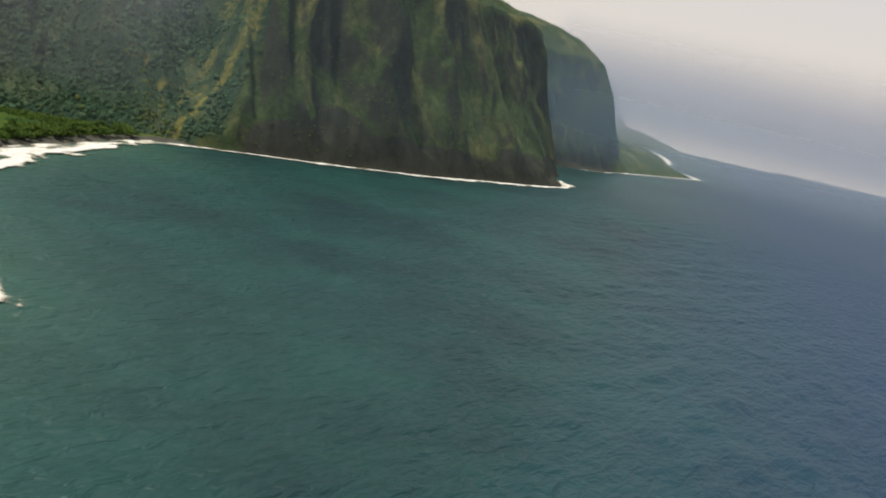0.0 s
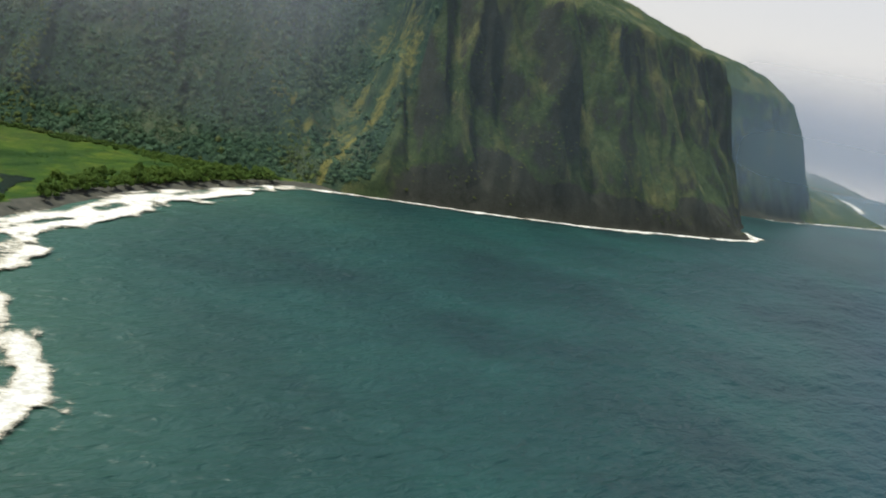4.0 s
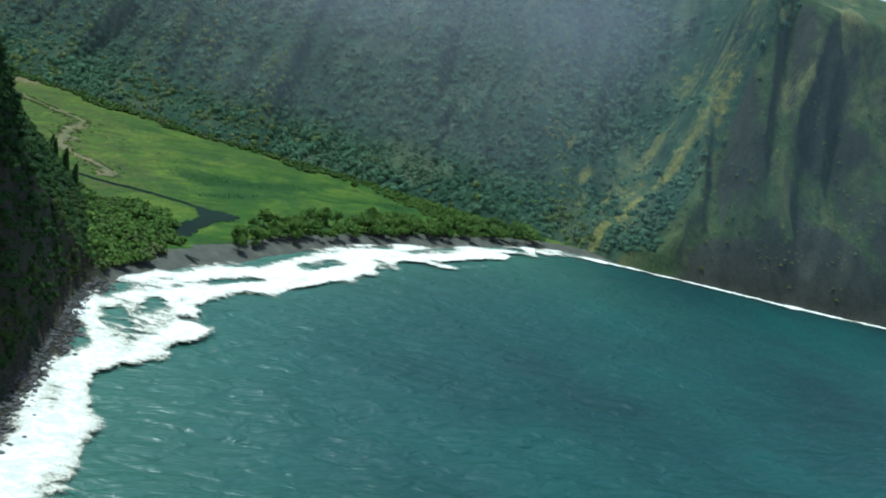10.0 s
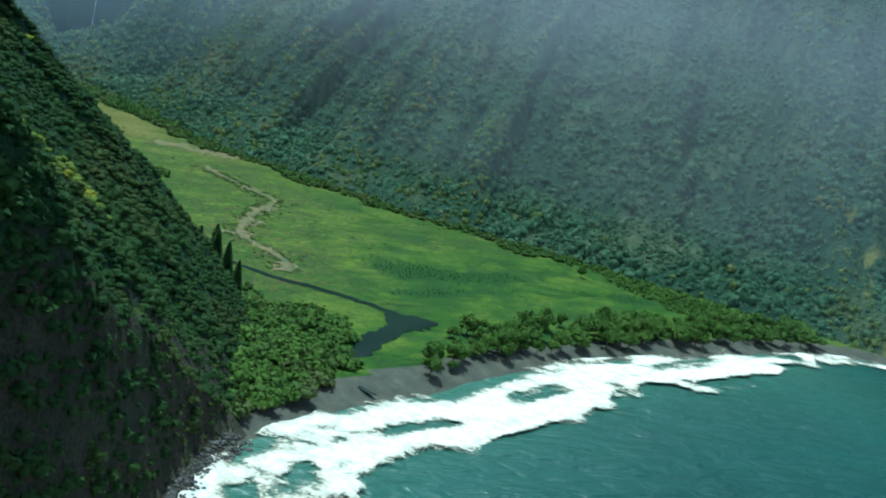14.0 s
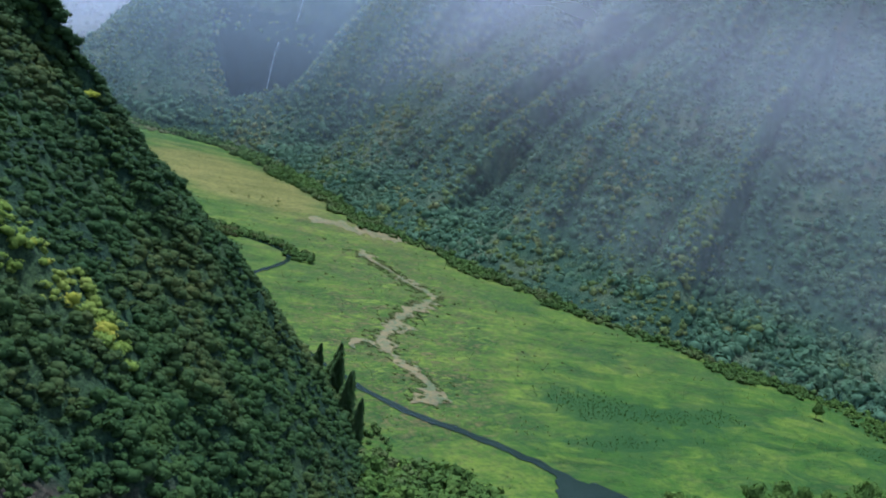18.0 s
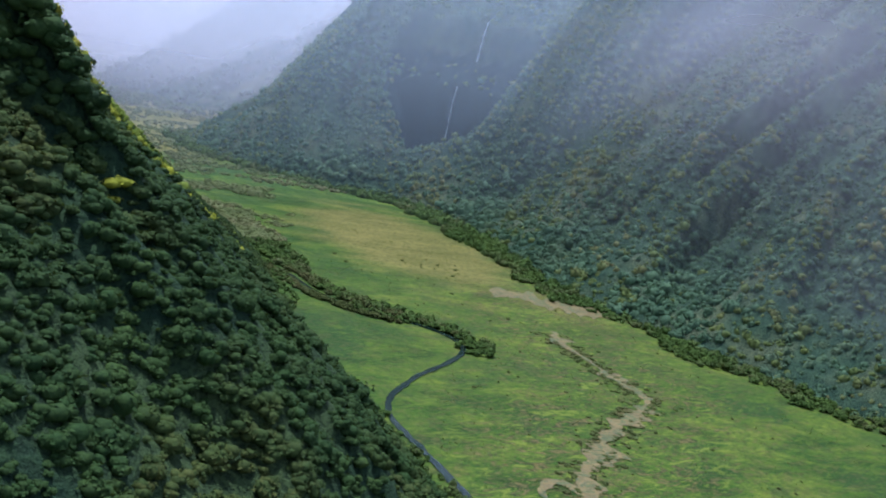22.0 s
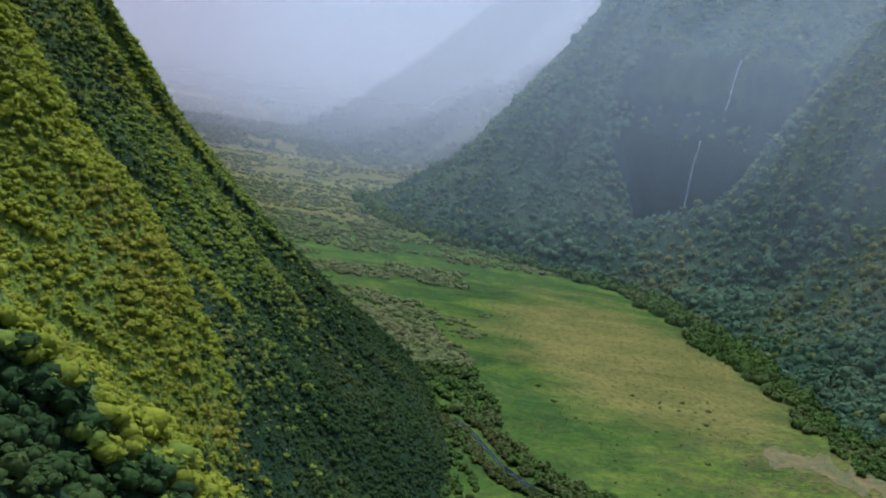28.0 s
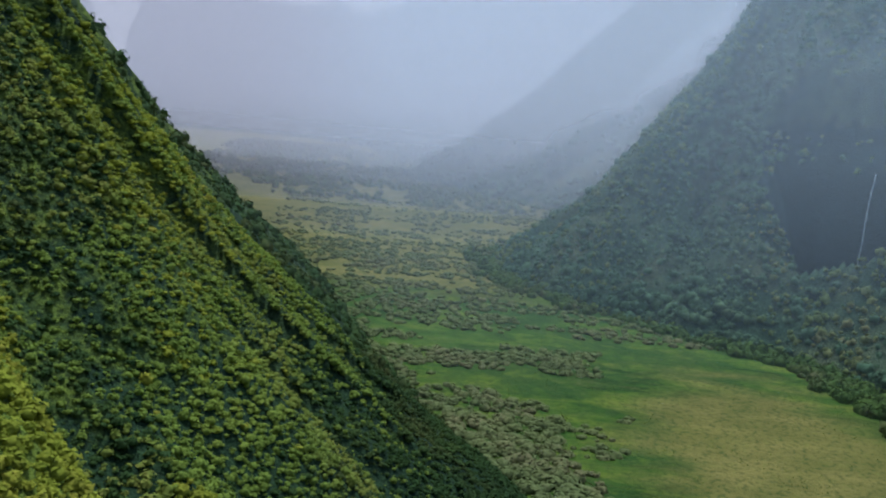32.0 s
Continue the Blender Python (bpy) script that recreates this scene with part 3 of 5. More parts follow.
bed = sum(np.exp(-(((gx - cx) / rx) ** 2 + ((gy - cy) / ry) ** 2)) for cx, cy, rx, ry in ((-490, 855, 24, 30), (-474, 915, 16, 46), (-446, 845, 9, 40), (-425, 1010, 16, 22), (-706, 728, 44, 25), (-560, 930, 16, 25), (-640, 930, 16, 24)))
at = ground.data.attributes.new("rushes", "FLOAT", "POINT")
at.data.foreach_set("value", np.clip(bed, 0, 1).astype(np.float32))
parch = np.maximum(1.2 * np.exp(-(((gx + 950) / 112) ** 2) - ((gy - 858) / 62) ** 2), 0.85 * step(-1190, -1330, gx))
parch = np.maximum(parch, 0.6 * np.exp(-(((gx + 800) / 42) ** 2) - ((gy - 905) / 34) ** 2)) + 0.12 * step(-560, -700, gx)
at = ground.data.attributes.new("parched", "FLOAT", "POINT")
at.data.foreach_set("value", np.clip(parch, 0, 1).astype(np.float32))
winding = rounded([(-484, 757), (-507, 781), (-553, 784), (-612, 833), (-646, 874), (-694, 871), (-746, 876), (-800, 905)])
away = np.abs(side_of(winding, gx, gy)[0])
at = ground.data.attributes.new("hummocky", "FLOAT", "POINT")
at.data.foreach_set("value", np.clip(np.exp(-((away / 48) ** 2)) + 0.35 * step(-480, -560, gx) * step(-900, -820, gx), 0, 1).astype(np.float32))
tagged(ground, "flat green marsh meadow on the valley floor", "meadow", kind="structure")
tagged(sheet("beach", xs, ys, Z + 0.02, SAND, (dc > -45) & (dc < 24)), "dark grey sand and shingle beach along the bay", "beach", kind="structure")

xs, ys = np.arange(-1540, -130, 3.2), np.arange(280, 745, 3.2)
X, Y = np.meshgrid(xs, ys)
Z, dv, dc = spur_height(X, Y)
Z = Z + undergrowth(X, Y, Z, dv, dc)
# undergrowth is coloured lighter on the sunlit rib and the upper slope
spur = with_dry_and_lit(sheet("mountain_spur", xs, ys, Z, SPUR_GROUND, (dv > -8) & (dc > -6)), lambda x, y, z: np.maximum(lit_fern_zone(x, y, z), 0.45 * step(-640, -700, x) * step(60, 95, z)))
sx, sy, sz = np.array([v.co for v in spur.data.vertices], float).T
at = spur.data.attributes.new("bare_rock", "FLOAT", "POINT")
at.data.foreach_set("value", (0.6 * step(62, 40, side_of(COAST, sx, sy)[0]) * step(105, 70, sz + 18 * fbm(sx / 40, sy / 40, 69, 3))).astype(np.float32))
tagged(spur, "steep forested mountain spur falling to sea and valley", "mountain", kind="structure")
xs, ys = np.linspace(-2800, -1531, 90), np.linspace(-500, 700, 90)
X, Y = np.meshgrid(xs, ys)
Z, dv, dc = spur_height(X, Y)
tagged(sheet("mountain_inland", xs, ys, Z, SPUR_GROUND, dv > -20), "steep green mountain side further up the valley", "mountain", kind="structure")
xs, ys = np.linspace(-1560, -120, 80), np.linspace(-900, 285, 70)
X, Y = np.meshgrid(xs, ys)
Z, dv, dc = spur_height(X, Y)
tagged(sheet("mountain_back", xs, ys, Z, SPUR_GROUND, dc > -6), "green mountain block behind the spur", "mountain", kind="structure")

xs, ys = np.arange(-1480, 324, 4.0), np.arange(740, 2424, 4.0)
X, Y = np.meshgrid(xs, ys)
Z, dw, dc = wall_height(X, Y)
sea_side = faces_sea(X, Y)
Z = Z + canopy(X, Y, Z, dw, dc) * np.where(sea_side > 0, 0.5, 1.0)
valley_wall = with_dry_and_lit(sheet("valley_wall", xs, ys, Z, WALL_GROUND, (dw > -8) & (dc > -5) & (Y < 1560), -sea_side))
co = np.array([v.co for v in valley_wall.data.vertices], float)
# bare rock in the bowl, toned dark for the shade that fills it
deep, edge = bowl(co[:, 0], co[:, 1])
at = valley_wall.data.attributes.new("bare_rock", "FLOAT", "POINT")
at.data.foreach_set("value", (step(14, 4, edge - co[:, 2]) * step(-6, 4, deep) * step(30, 38, co[:, 2]) * step(195, 110, co[:, 2])).astype(np.float32))
tagged(valley_wall, "steep forested valley wall with ribs and gullies", "mountain", kind="structure")
sea_cliff = with_dry_and_lit(sheet("sea_cliff", xs, ys, Z, CLIFF, (dc > -5) & (X > -420), sea_side))
co = np.array([v.co for v in sea_cliff.data.vertices], float)
washed = 34 + 26 * fbm(co[:, 0] / 90, co[:, 1] / 90, 67, 3) + 22 * np.exp(-(((co[:, 1] - 1330) / 90) ** 2))
at = sea_cliff.data.attributes.new("bare_rock", "FLOAT", "POINT")
at.data.foreach_set("value", (step(14, -10, co[:, 2] - washed) * step(-270, -200, co[:, 0])).astype(np.float32))
tagged(sea_cliff, "high dark fluted sea cliff with green growth", "cliff", kind="structure")
xs, ys = np.linspace(-2900, -1475, 130), np.linspace(100, 1560, 130)
X, Y = np.meshgrid(xs, ys)
Z, dw, dc = wall_height(X, Y)
tagged(sheet("valley_head", xs, ys, Z, WALL_GROUND, dw > -25), "steep mountain spurs closing the head of the valley", "mountain", kind="structure")
xs, ys = np.linspace(-300, 1000, 100), np.linspace(2410, 5000, 180)
X, Y = np.meshgrid(xs, ys)
Z, dw, dc = wall_height(X, Y)
tagged(sheet("far_headland", xs, ys, Z, CLIFF, dc > -6), "far sea cliff with a low green shelf at its foot", "cliff", kind="structure")
xs, ys = np.linspace(-2900, -259, 90), np.linspace(1550, 3200, 60)
X, Y = np.meshgrid(xs, ys)
Z, dw, dc = wall_height(X, Y)
tagged(sheet("plateau", xs, ys, Z, WALL_GROUND, dw > 0), "green upland behind the valley wall", "mountain", kind="structure")

xs = np.r_[-4000, -2000, np.arange(-420, 420, 5.0), np.arange(424, 900, 12), np.arange(920, 2000, 60), 2500, 3500, 5000, 9000]
ys = np.r_[-5000, -2500, -1000, np.arange(-100, 1500, 4.5), np.arange(1504, 3000, 14), np.arange(3020, 5000, 90), 6000, 9000]
X, Y = np.meshgrid(xs, ys)
dc, sc = side_of(COAST, X, Y)
calm = np.exp(-np.clip(np.abs(X) - 400, 0, None) / 160) * np.exp(-np.clip(Y - 1450, 0, None) / 160)
swell = np.sin((-dc + 26 * fbm(X / 160, Y / 160, 71, 2)) / 6.2) * 0.5 * (0.5 + 0.5 * vnoise(X / 90, Y / 90, 73))
Z = calm * (0.2 + 0.8 * step(-15, -85, dc)) * (swell * (1 + 1.2 * step(-120, -50, dc)) + 1.9 * fbm((0.5 * X + 0.87 * Y) / 60, (0.5 * Y - 0.87 * X) / 17, 75, 3) + 1.1 * fbm((0.5 * X + 0.87 * Y) / 22, (0.5 * Y - 0.87 * X) / 8, 79, 2))
sea = sheet("water", xs, ys, Z, SEA, dc < 40)
wx, wy = np.array([v.co[:2] for v in sea.data.vertices]).T
at = sea.data.attributes.new("shallow", "FLOAT", "POINT")
at.data.foreach_set("value", (0.85 * np.exp(np.minimum(side_of(COAST, wx, wy)[0], 0) / 75) * step(1150, 1000, wy)).astype(np.float32))
tagged(sea, "dark teal sea with swell and small ripples", "sea", kind="structure")


# ---- growth ----
def icosa():
    g = (1 + 5**0.5) / 2
    v = np.array([(-1, g, 0), (1, g, 0), (-1, -g, 0), (1, -g, 0), (0, -1, g), (0, 1, g), (0, -1, -g), (0, 1, -g), (g, 0, -1), (g, 0, 1), (-g, 0, -1), (-g, 0, 1)])
    f = "0 11 5 0 5 1 0 1 7 0 7 10 0 10 11 1 5 9 5 11 4 11 10 2 10 7 6 7 1 8 3 9 4 3 4 2 3 2 6 3 6 8 3 8 9 4 9 5 2 4 11 6 2 10 8 6 7 9 8 1"
    return v / np.linalg.norm(v[0]), np.array(f.split(), int).reshape(-1, 3)


ICO = icosa()


def crown(rng, lobes, leaves, leaf, flat=0.8, spread=0.55):
    """A crown of unit radius: uneven lobes with leaf sprays on them."""
    vs, fs, n = [], [], 0
    centres = rng.normal(0, 1, (lobes, 3))
    centres *= (spread * rng.uniform(0.5, 1.0, (lobes, 1))) / np.linalg.norm(centres, axis=1)[:, None]
    centres[:, 2] = np.abs(centres[:, 2]) * flat
    radii = rng.uniform(0.34, 0.58, lobes)
    for c, r in zip(centres, radii):
        v = ICO[0] * r * rng.uniform(0.72, 1.18, (12, 1)) * (1, 1, flat) + c
        vs.append(v)
        fs.append(ICO[1] + n)
        n += 12
    for j in range(leaves):
        i = rng.integers(lobes)
        d = rng.normal(0, 1, 3)
        d[2] = abs(d[2]) * 0.9 + 0.05
        d /= np.linalg.norm(d)
        at = centres[i] + d * radii[i] * rng.uniform(0.9, 1.3) * (1, 1, flat)
        nrm = d + (0, 0, 0.5) + rng.normal(0, 0.4, 3)
        nrm /= np.linalg.norm(nrm)
        u = np.cross(nrm, rng.normal(0, 1, 3))
        u /= np.linalg.norm(u)
        w = np.cross(nrm, u)
        a, b = leaf * rng.uniform(0.6, 1.3), leaf * rng.uniform(0.6, 1.1)
        vs.append(np.array([at - u * a - w * b * 0.5, at + u * a - w * b * 0.5, at + w * b - nrm * 0.1 * a]))
        fs.append(np.array([(0, 1, 2)]) + n)
        n += 3
    return np.concatenate(vs), np.concatenate(fs)


def lump(rng, leaves, leaf, level=2):
    """A cheap domed crown for far woods: one uneven dome with some sprays."""
    bm = bmesh.new()
    bmesh.ops.create_icosphere(bm, subdivisions=level, radius=1.0)
    v = np.array([p.co for p in bm.verts])
    f = np.array([[p.index for p in q.verts] for q in bm.faces])
    bm.free()
    f = f[v[f][:, :, 2].max(1) > 0.05]
    shift = rng.uniform(0, 50, 3)
    v = v * np.array([0.92 + 0.55 * noise.noise(Vector(p * 2.1 + shift)) + 0.40 * noise.noise(Vector(p * 5.0 + shift)) for p in v])[:, None]
    used = np.unique(f)
    back = np.zeros(len(v), int)
    back[used] = np.arange(len(used))
    v, f = v[used], back[f]
    vs, fs, n = [v], [f], len(v)
    for _ in range(leaves):
        d = rng.normal(0, 1, 3)
        d[2] = abs(d[2])
        d /= np.linalg.norm(d)
        at, u = d * rng.uniform(0.85, 1.15), np.cross(d, rng.normal(0, 1, 3))
        u /= np.linalg.norm(u)
        w = np.cross(d, u)
        vs.append(np.array([at - u * leaf, at + u * leaf, at + w * leaf + d * 0.1]))
        fs.append(np.array([(n, n + 1, n + 2)]))
        n += 3
    return np.concatenate(vs), np.concatenate(fs)


def scatter(name, places, sizes, protos, mat, seed, tall=(0.8, 1.25)):
    """Many crowns at places, as one mesh."""
    rng = np.random.default_rng(seed)
    V, F, n = [], [], 0
    which = rng.integers(len(protos), size=len(places))
    turn = rng.uniform(0, 2 * math.pi, len(places))
    high = rng.uniform(*tall, len(places))
    for i, (pv, pf) in enumerate(protos):
        sel = np.nonzero(which == i)[0]
        if not len(sel):
            continue
        c, s = np.cos(turn[sel])[:, None], np.sin(turn[sel])[:, None]
        r = sizes[sel][:, None]
        x, y, z = pv.T
        co = np.stack([(c * x - s * y) * r + places[sel, 0:1], (s * x + c * y) * r + places[sel, 1:2], z * r * high[sel][:, None] + places[sel, 2:3]], -1)
        V.append(co.reshape(-1, 3))
        F.append((pf[None] + (np.arange(len(sel)) * len(pv))[:, None, None]).reshape(-1, 3) + n)
        n += co.shape[0] * co.shape[1]
    return new(name, mesh_from(name, np.concatenate(V), np.concatenate(F), mat, True))


def spots(rng, x0, x1, y0, y1, gap):
    """Jittered grid of places in a rectangle."""
    X, Y = np.meshgrid(np.arange(x0, x1, gap), np.arange(y0, y1, gap))
    return X.ravel() + rng.uniform(-0.85, 0.85, X.size) * gap, Y.ravel() + rng.uniform(-0.85, 0.85, X.size) * gap


def steepness(height, x, y):
    h0 = height(x, y)[0]
    return h0, np.hypot(height(x + 3, y)[0] - h0, height(x, y + 3)[0] - h0) / 3


rng = np.random.default_rng(11)
NEAR = [crown(rng, 1, 16, 0.22, 0.85, 0.30) for _ in range(24)]
FULL = [crown(rng, 3, 26, 0.16, 0.85, 0.48) for _ in range(16)]
MIDDLE = [crown(rng, 3, 34, 0.27, 0.75) for _ in range(10)]
FAR = [lump(rng, 12, 0.34, 1) for _ in range(12)]
DISTANT = [lump(rng, 14, 0.36, 1) for _ in range(12)]

# forest on the spur beside the flight
x, y = spots(rng, -1010, -225, 480, 735, 1.3)
keep = y > np.interp(x, [-1010, -900, -800, -500, -480, -380, -250], [490, 545, 562, 578, 556, 535, 478])
x, y = x[keep], y[keep]
h, st = steepness(spur_height, x, y)
_, dv, dc = spur_height(x, y)
open_ = fbm(x / 30, y / 30, 101, 3)
sea_face = (dc < 46) & (h < 75)
ok = (dv > 1) & (dc > 9) & (h < 215) & (rng.random(len(x)) < np.where(sea_face, 0.12, np.where(x > -600, 0.30, 0.66)) * np.sqrt(1 + st**2) * (0.85 + 0.3 * open_))
x, y, h, st = x[ok], y[ok], h[ok], st[ok]
size = (1.0 + 1.5 * rng.random(len(x)) ** 1.7) * np.where(x < -800, 1.0, np.where(x < -600, 0.92, 1.34)) * (1.05 + 0.3 * fbm(x / 11, y / 11, 117, 2)) * (1 + st**2) ** 0.14 * (0.95 + 0.35 * fbm(x / 45, y / 45, 103, 2))
lift = undergrowth(x, y, h, dv[ok], dc[ok])
# sunlight on the ribs is painted with yellower fern crowns
fern = (lit_fern_zone(x, y, h) * (1.0 + 0.7 * fbm(x / 9, y / 9, 123, 3)) > 0.2 + 0.6 * rng.random(len(x))) | (fbm(x / 24, y / 40, 109, 3) > np.where(x > -605, 0.8, 0.72))
rib = 0.8 * np.exp(-((x + 384 + 7 * fbm(x / 16, y / 16, 119, 2)) / 11) ** 2) * step(614, 598, y) > 0.3 + 0.5 * rng.random(len(x))
fern = fern | (rib & (rng.random(len(x)) < 0.12))
# shade in the gully and low down is painted with the dark leaves
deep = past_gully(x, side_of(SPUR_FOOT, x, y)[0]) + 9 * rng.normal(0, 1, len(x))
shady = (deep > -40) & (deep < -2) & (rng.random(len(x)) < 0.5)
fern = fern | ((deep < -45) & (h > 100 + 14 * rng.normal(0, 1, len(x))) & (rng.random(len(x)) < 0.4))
sunlit_side = ~fern & ~shady & (rib | (x + 14 * rng.normal(0, 1, len(x)) < -600) & (h + 12 * rng.normal(0, 1, len(x)) + 14 * fbm(x / 40, y / 40, 113, 2) > np.where(x < -690, 61, 66)))
for here, leaf, seed, text in ((~fern & ~sunlit_side, LEAF_SPUR, 12, "dense dark green forest on the spur"), (sunlit_side, LEAF_SUNLIT, 32, "lighter green forest on the inland side of the spur"), (fern, LEAF_FERN_LIT, 22, "bright yellow-green fern and tree growth on the open slope")):
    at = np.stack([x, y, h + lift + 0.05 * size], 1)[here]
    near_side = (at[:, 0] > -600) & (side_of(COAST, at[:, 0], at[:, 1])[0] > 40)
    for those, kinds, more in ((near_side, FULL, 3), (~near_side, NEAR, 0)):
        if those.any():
            tagged(scatter("forest", at[those], (size[here] * (1.1 if leaf is LEAF_FERN_LIT else 1.0))[those], kinds, leaf, seed + more, (0.65, 1.05)), text, "forest", kind="stuff")
    big = at[(rng.random(len(at)) < 0.08) & ~near_side]
    tagged(scatter("tall_trees", big, rng.uniform(1.2, 2.5, len(big)) * np.where(big[:, 0] < -600, 0.8, 1.15), MIDDLE, leaf, seed + 1, (0.8, 1.2)), "taller crowns standing out of the " + text.split(" on ")[0], "forest", kind="stuff")
x, y = spots(rng, -1540, -1000, 330, 690, 7.0)
h, st = steepness(spur_height, x, y)
_, dv, dc = spur_height(x, y)
ok = (dv > 0) & (h < 330) & (rng.random(len(x)) < 0.55 * np.sqrt(1 + st**2))
x, y, h = x[ok], y[ok], h[ok]
size = rng.uniform(2.6, 5.2, len(x))
tagged(scatter("forest", np.stack([x, y, h + 0.2 * size], 1), size, FAR, LEAF_SPUR, 13, (0.8, 1.1)), "green forest on the slope further up the valley", "forest", kind="stuff")

# forest on the far wall
x, y = spots(rng, -1475, -262, 760, 1440, 3.5)
h, st = steepness(wall_height, x, y)
_, dw, dc = wall_height(x, y)
bare = fbm(x / 70, y / 70, 111, 3) + 0.35 * step(-440, -360, x) * step(30, 60, h) + 1.6 * dry_and_lit(x, y)
rocky = (bowl(x, y)[1] - h < 9) & (bowl(x, y)[0] > 0) & (h > 34) & (h < 105 + 60 * rng.random(len(x)))
ok = ~rocky & (dw > -2) & (dc > 12) & (h < 330) & (bare < 0.5 + 0.6 * rng.random(len(x))) & (st < 3.2) & (rng.random(len(x)) < 0.47 * np.sqrt(1 + st**2))
x, y, h = x[ok], y[ok], h[ok]
h = h + canopy(x, y, h, dw[ok], dc[ok])
size = (1.6 + 3.4 * rng.random(len(x)) ** 2.2) * (1 + 0.35 * fbm(x / 40, y / 40, 115, 2)) * np.where(h < 30, 1.2, 0.95)
dw, sw = side_of(WALL_FOOT, x, y)
# sunlit crests and darker gullies are set by leaf colour
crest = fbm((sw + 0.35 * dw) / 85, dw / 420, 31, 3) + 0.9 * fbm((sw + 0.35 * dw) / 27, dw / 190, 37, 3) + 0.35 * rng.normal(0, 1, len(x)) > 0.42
# the side spur's sunlit edge is painted with the same tan leaves
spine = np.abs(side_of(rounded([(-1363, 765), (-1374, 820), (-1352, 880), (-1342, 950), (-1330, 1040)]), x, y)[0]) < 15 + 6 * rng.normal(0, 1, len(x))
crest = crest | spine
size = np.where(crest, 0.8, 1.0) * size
for here, leaf, seed, text in ((~crest, LEAF_WALL, 14, "green forest covering the far valley wall"), (crest, LEAF_CREST_LIT, 24, "lighter fern and scrub on the ribs of the valley wall")):
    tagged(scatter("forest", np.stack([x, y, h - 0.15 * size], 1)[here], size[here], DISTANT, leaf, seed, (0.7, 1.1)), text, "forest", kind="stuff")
x, y = spots(rng, -2550, -1475, 420, 1350, 13)
h, st = steepness(wall_height, x, y)
_, dw, dc = wall_height(x, y)
ok = (dw > 0) & (h < 420) & (rng.random(len(x)) < 0.55)
x, y, h = x[ok], y[ok], h[ok]
size = rng.uniform(4, 8, len(x))
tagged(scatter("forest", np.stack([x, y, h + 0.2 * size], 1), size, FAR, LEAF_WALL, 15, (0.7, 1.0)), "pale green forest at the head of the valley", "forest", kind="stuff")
x, y = spots(rng, -270, 230, 1170, 2150, 6.2)
h, st = steepness(wall_height, x, y)
_, dw, dc = wall_height(x, y)
ok = (dc > 8) & (dc < 230) & (fbm(x / 50, y / 50, 121, 3) + 0.25 * vnoise(h / 40, x / 60, 3) > -0.1) & (st < 3.2) & (rng.random(len(x)) < 0.4 * np.sqrt(1 + st**2))
x, y, h = x[ok], y[ok], h[ok]
size = rng.uniform(0.9, 2.3, len(x))
tagged(scatter("cliff_scrub", np.stack([x, y, h + 0.1 * size], 1), size, FAR, LEAF_CLIFF, 16, (0.4, 0.8)), "olive green scrub clinging to the sea cliff", "scrub", kind="stuff")

# scrub at the feet of the slopes and along the river
RIVER_LINE = rounded([(-408, 789), (-420, 786), (-437, 780), (-457, 767), (-478, 748), (-520, 737), (-580, 734), (-621, 730), (-657, 757), (-689, 796), (-712, 806), (-735, 796), (-758, 766),
                      (-782, 749), (-816, 744), (-835, 738)])
x, y = spots(rng, -1700, -330, 560, 1130, 3.8)
_, dv, dc = spur_height(x, y)
dw, _ = side_of(WALL_FOOT, x, y)
dr, sr = side_of(RIVER_LINE, x, y)
toe = (y < np.interp(x, [-436, -428, -413, -392, -360, -340, -330], [718, 729, 746, 738, 712, 680, 650]) + 4 * vnoise(x / 9, y / 9, 15)) & (dv < 6) & (x > -437) & (dc > 9 + 3 * vnoise(x / 12, y / 12, 16))
foot = (dv > -7 - 6 * vnoise(x / 25, 0, 6)) & (dv < 3) & (x < -430)
wall = (dw > -20 - 26 * fbm(x / 48, y / 48, 7, 3)) & (dw < 4) & (dc > 40)
lush = (y > np.interp(x, [-525, -455, -408, -350], [1068, 1040, 1028, 1012]) + 6 * vnoise(x / 14, y / 14, 19)) & (x > -525) & (dw < 4) & (dc > 44)
bank = (np.abs(dr + 7) < 8 + 4 * vnoise(sr / 20, 0, 8)) & (x < -690) & (x > -1000) & (dv < 0)
bank |= (np.abs(dr) > 1.5) & (np.abs(dr) < 9) & (x < -740) & (dv < 0) & (vnoise(sr / 22, 0, 12) > -0.55)
bank |= (y < 752 + 10 * vnoise(x / 30, 0, 14)) & (x < -830) & (x > -1000) & (dv < 0)
lump_at = fbm(x / 15, y / 48, 131, 2)
marsh = (x < -870) & (dv < 0) & (dw < 0) & (((x > -1160) & (y < np.interp(x, [-1160, -1010, -940, -880], [812, 786, 770, 742]) + 14 * vnoise(x / 22, 0, 9)) & (lump_at > -0.02)) | ((x <= -1150) & (lump_at > -0.2)))
ok = (toe | foot | wall | bank | marsh | lush) & (rng.random(len(x)) < np.where(x < -1400, 0.26, np.where(x < -1150, 0.48, 0.85))) & (np.abs(dr) > np.where(x < -770, 4.6, 1.5))
x, y, toe, wall, marsh, bank, lush = x[ok], y[ok], toe[ok], wall[ok], marsh[ok], bank[ok], lush[ok] | (toe[ok] & (rng.random(ok.sum()) < 0.5))
size = rng.uniform(1.6, 3.4, len(x)) * np.where(toe | wall, 1.0 + 0.5 * rng.random(len(x)), 0.9) * np.where(x < -1000, 1.2, 1.0) * np.where(toe, 1.35, 1.0) * np.where(bank, 1.45, 1.0) * np.where(marsh & ~bank, 0.95, 1.0)
near = x > -900
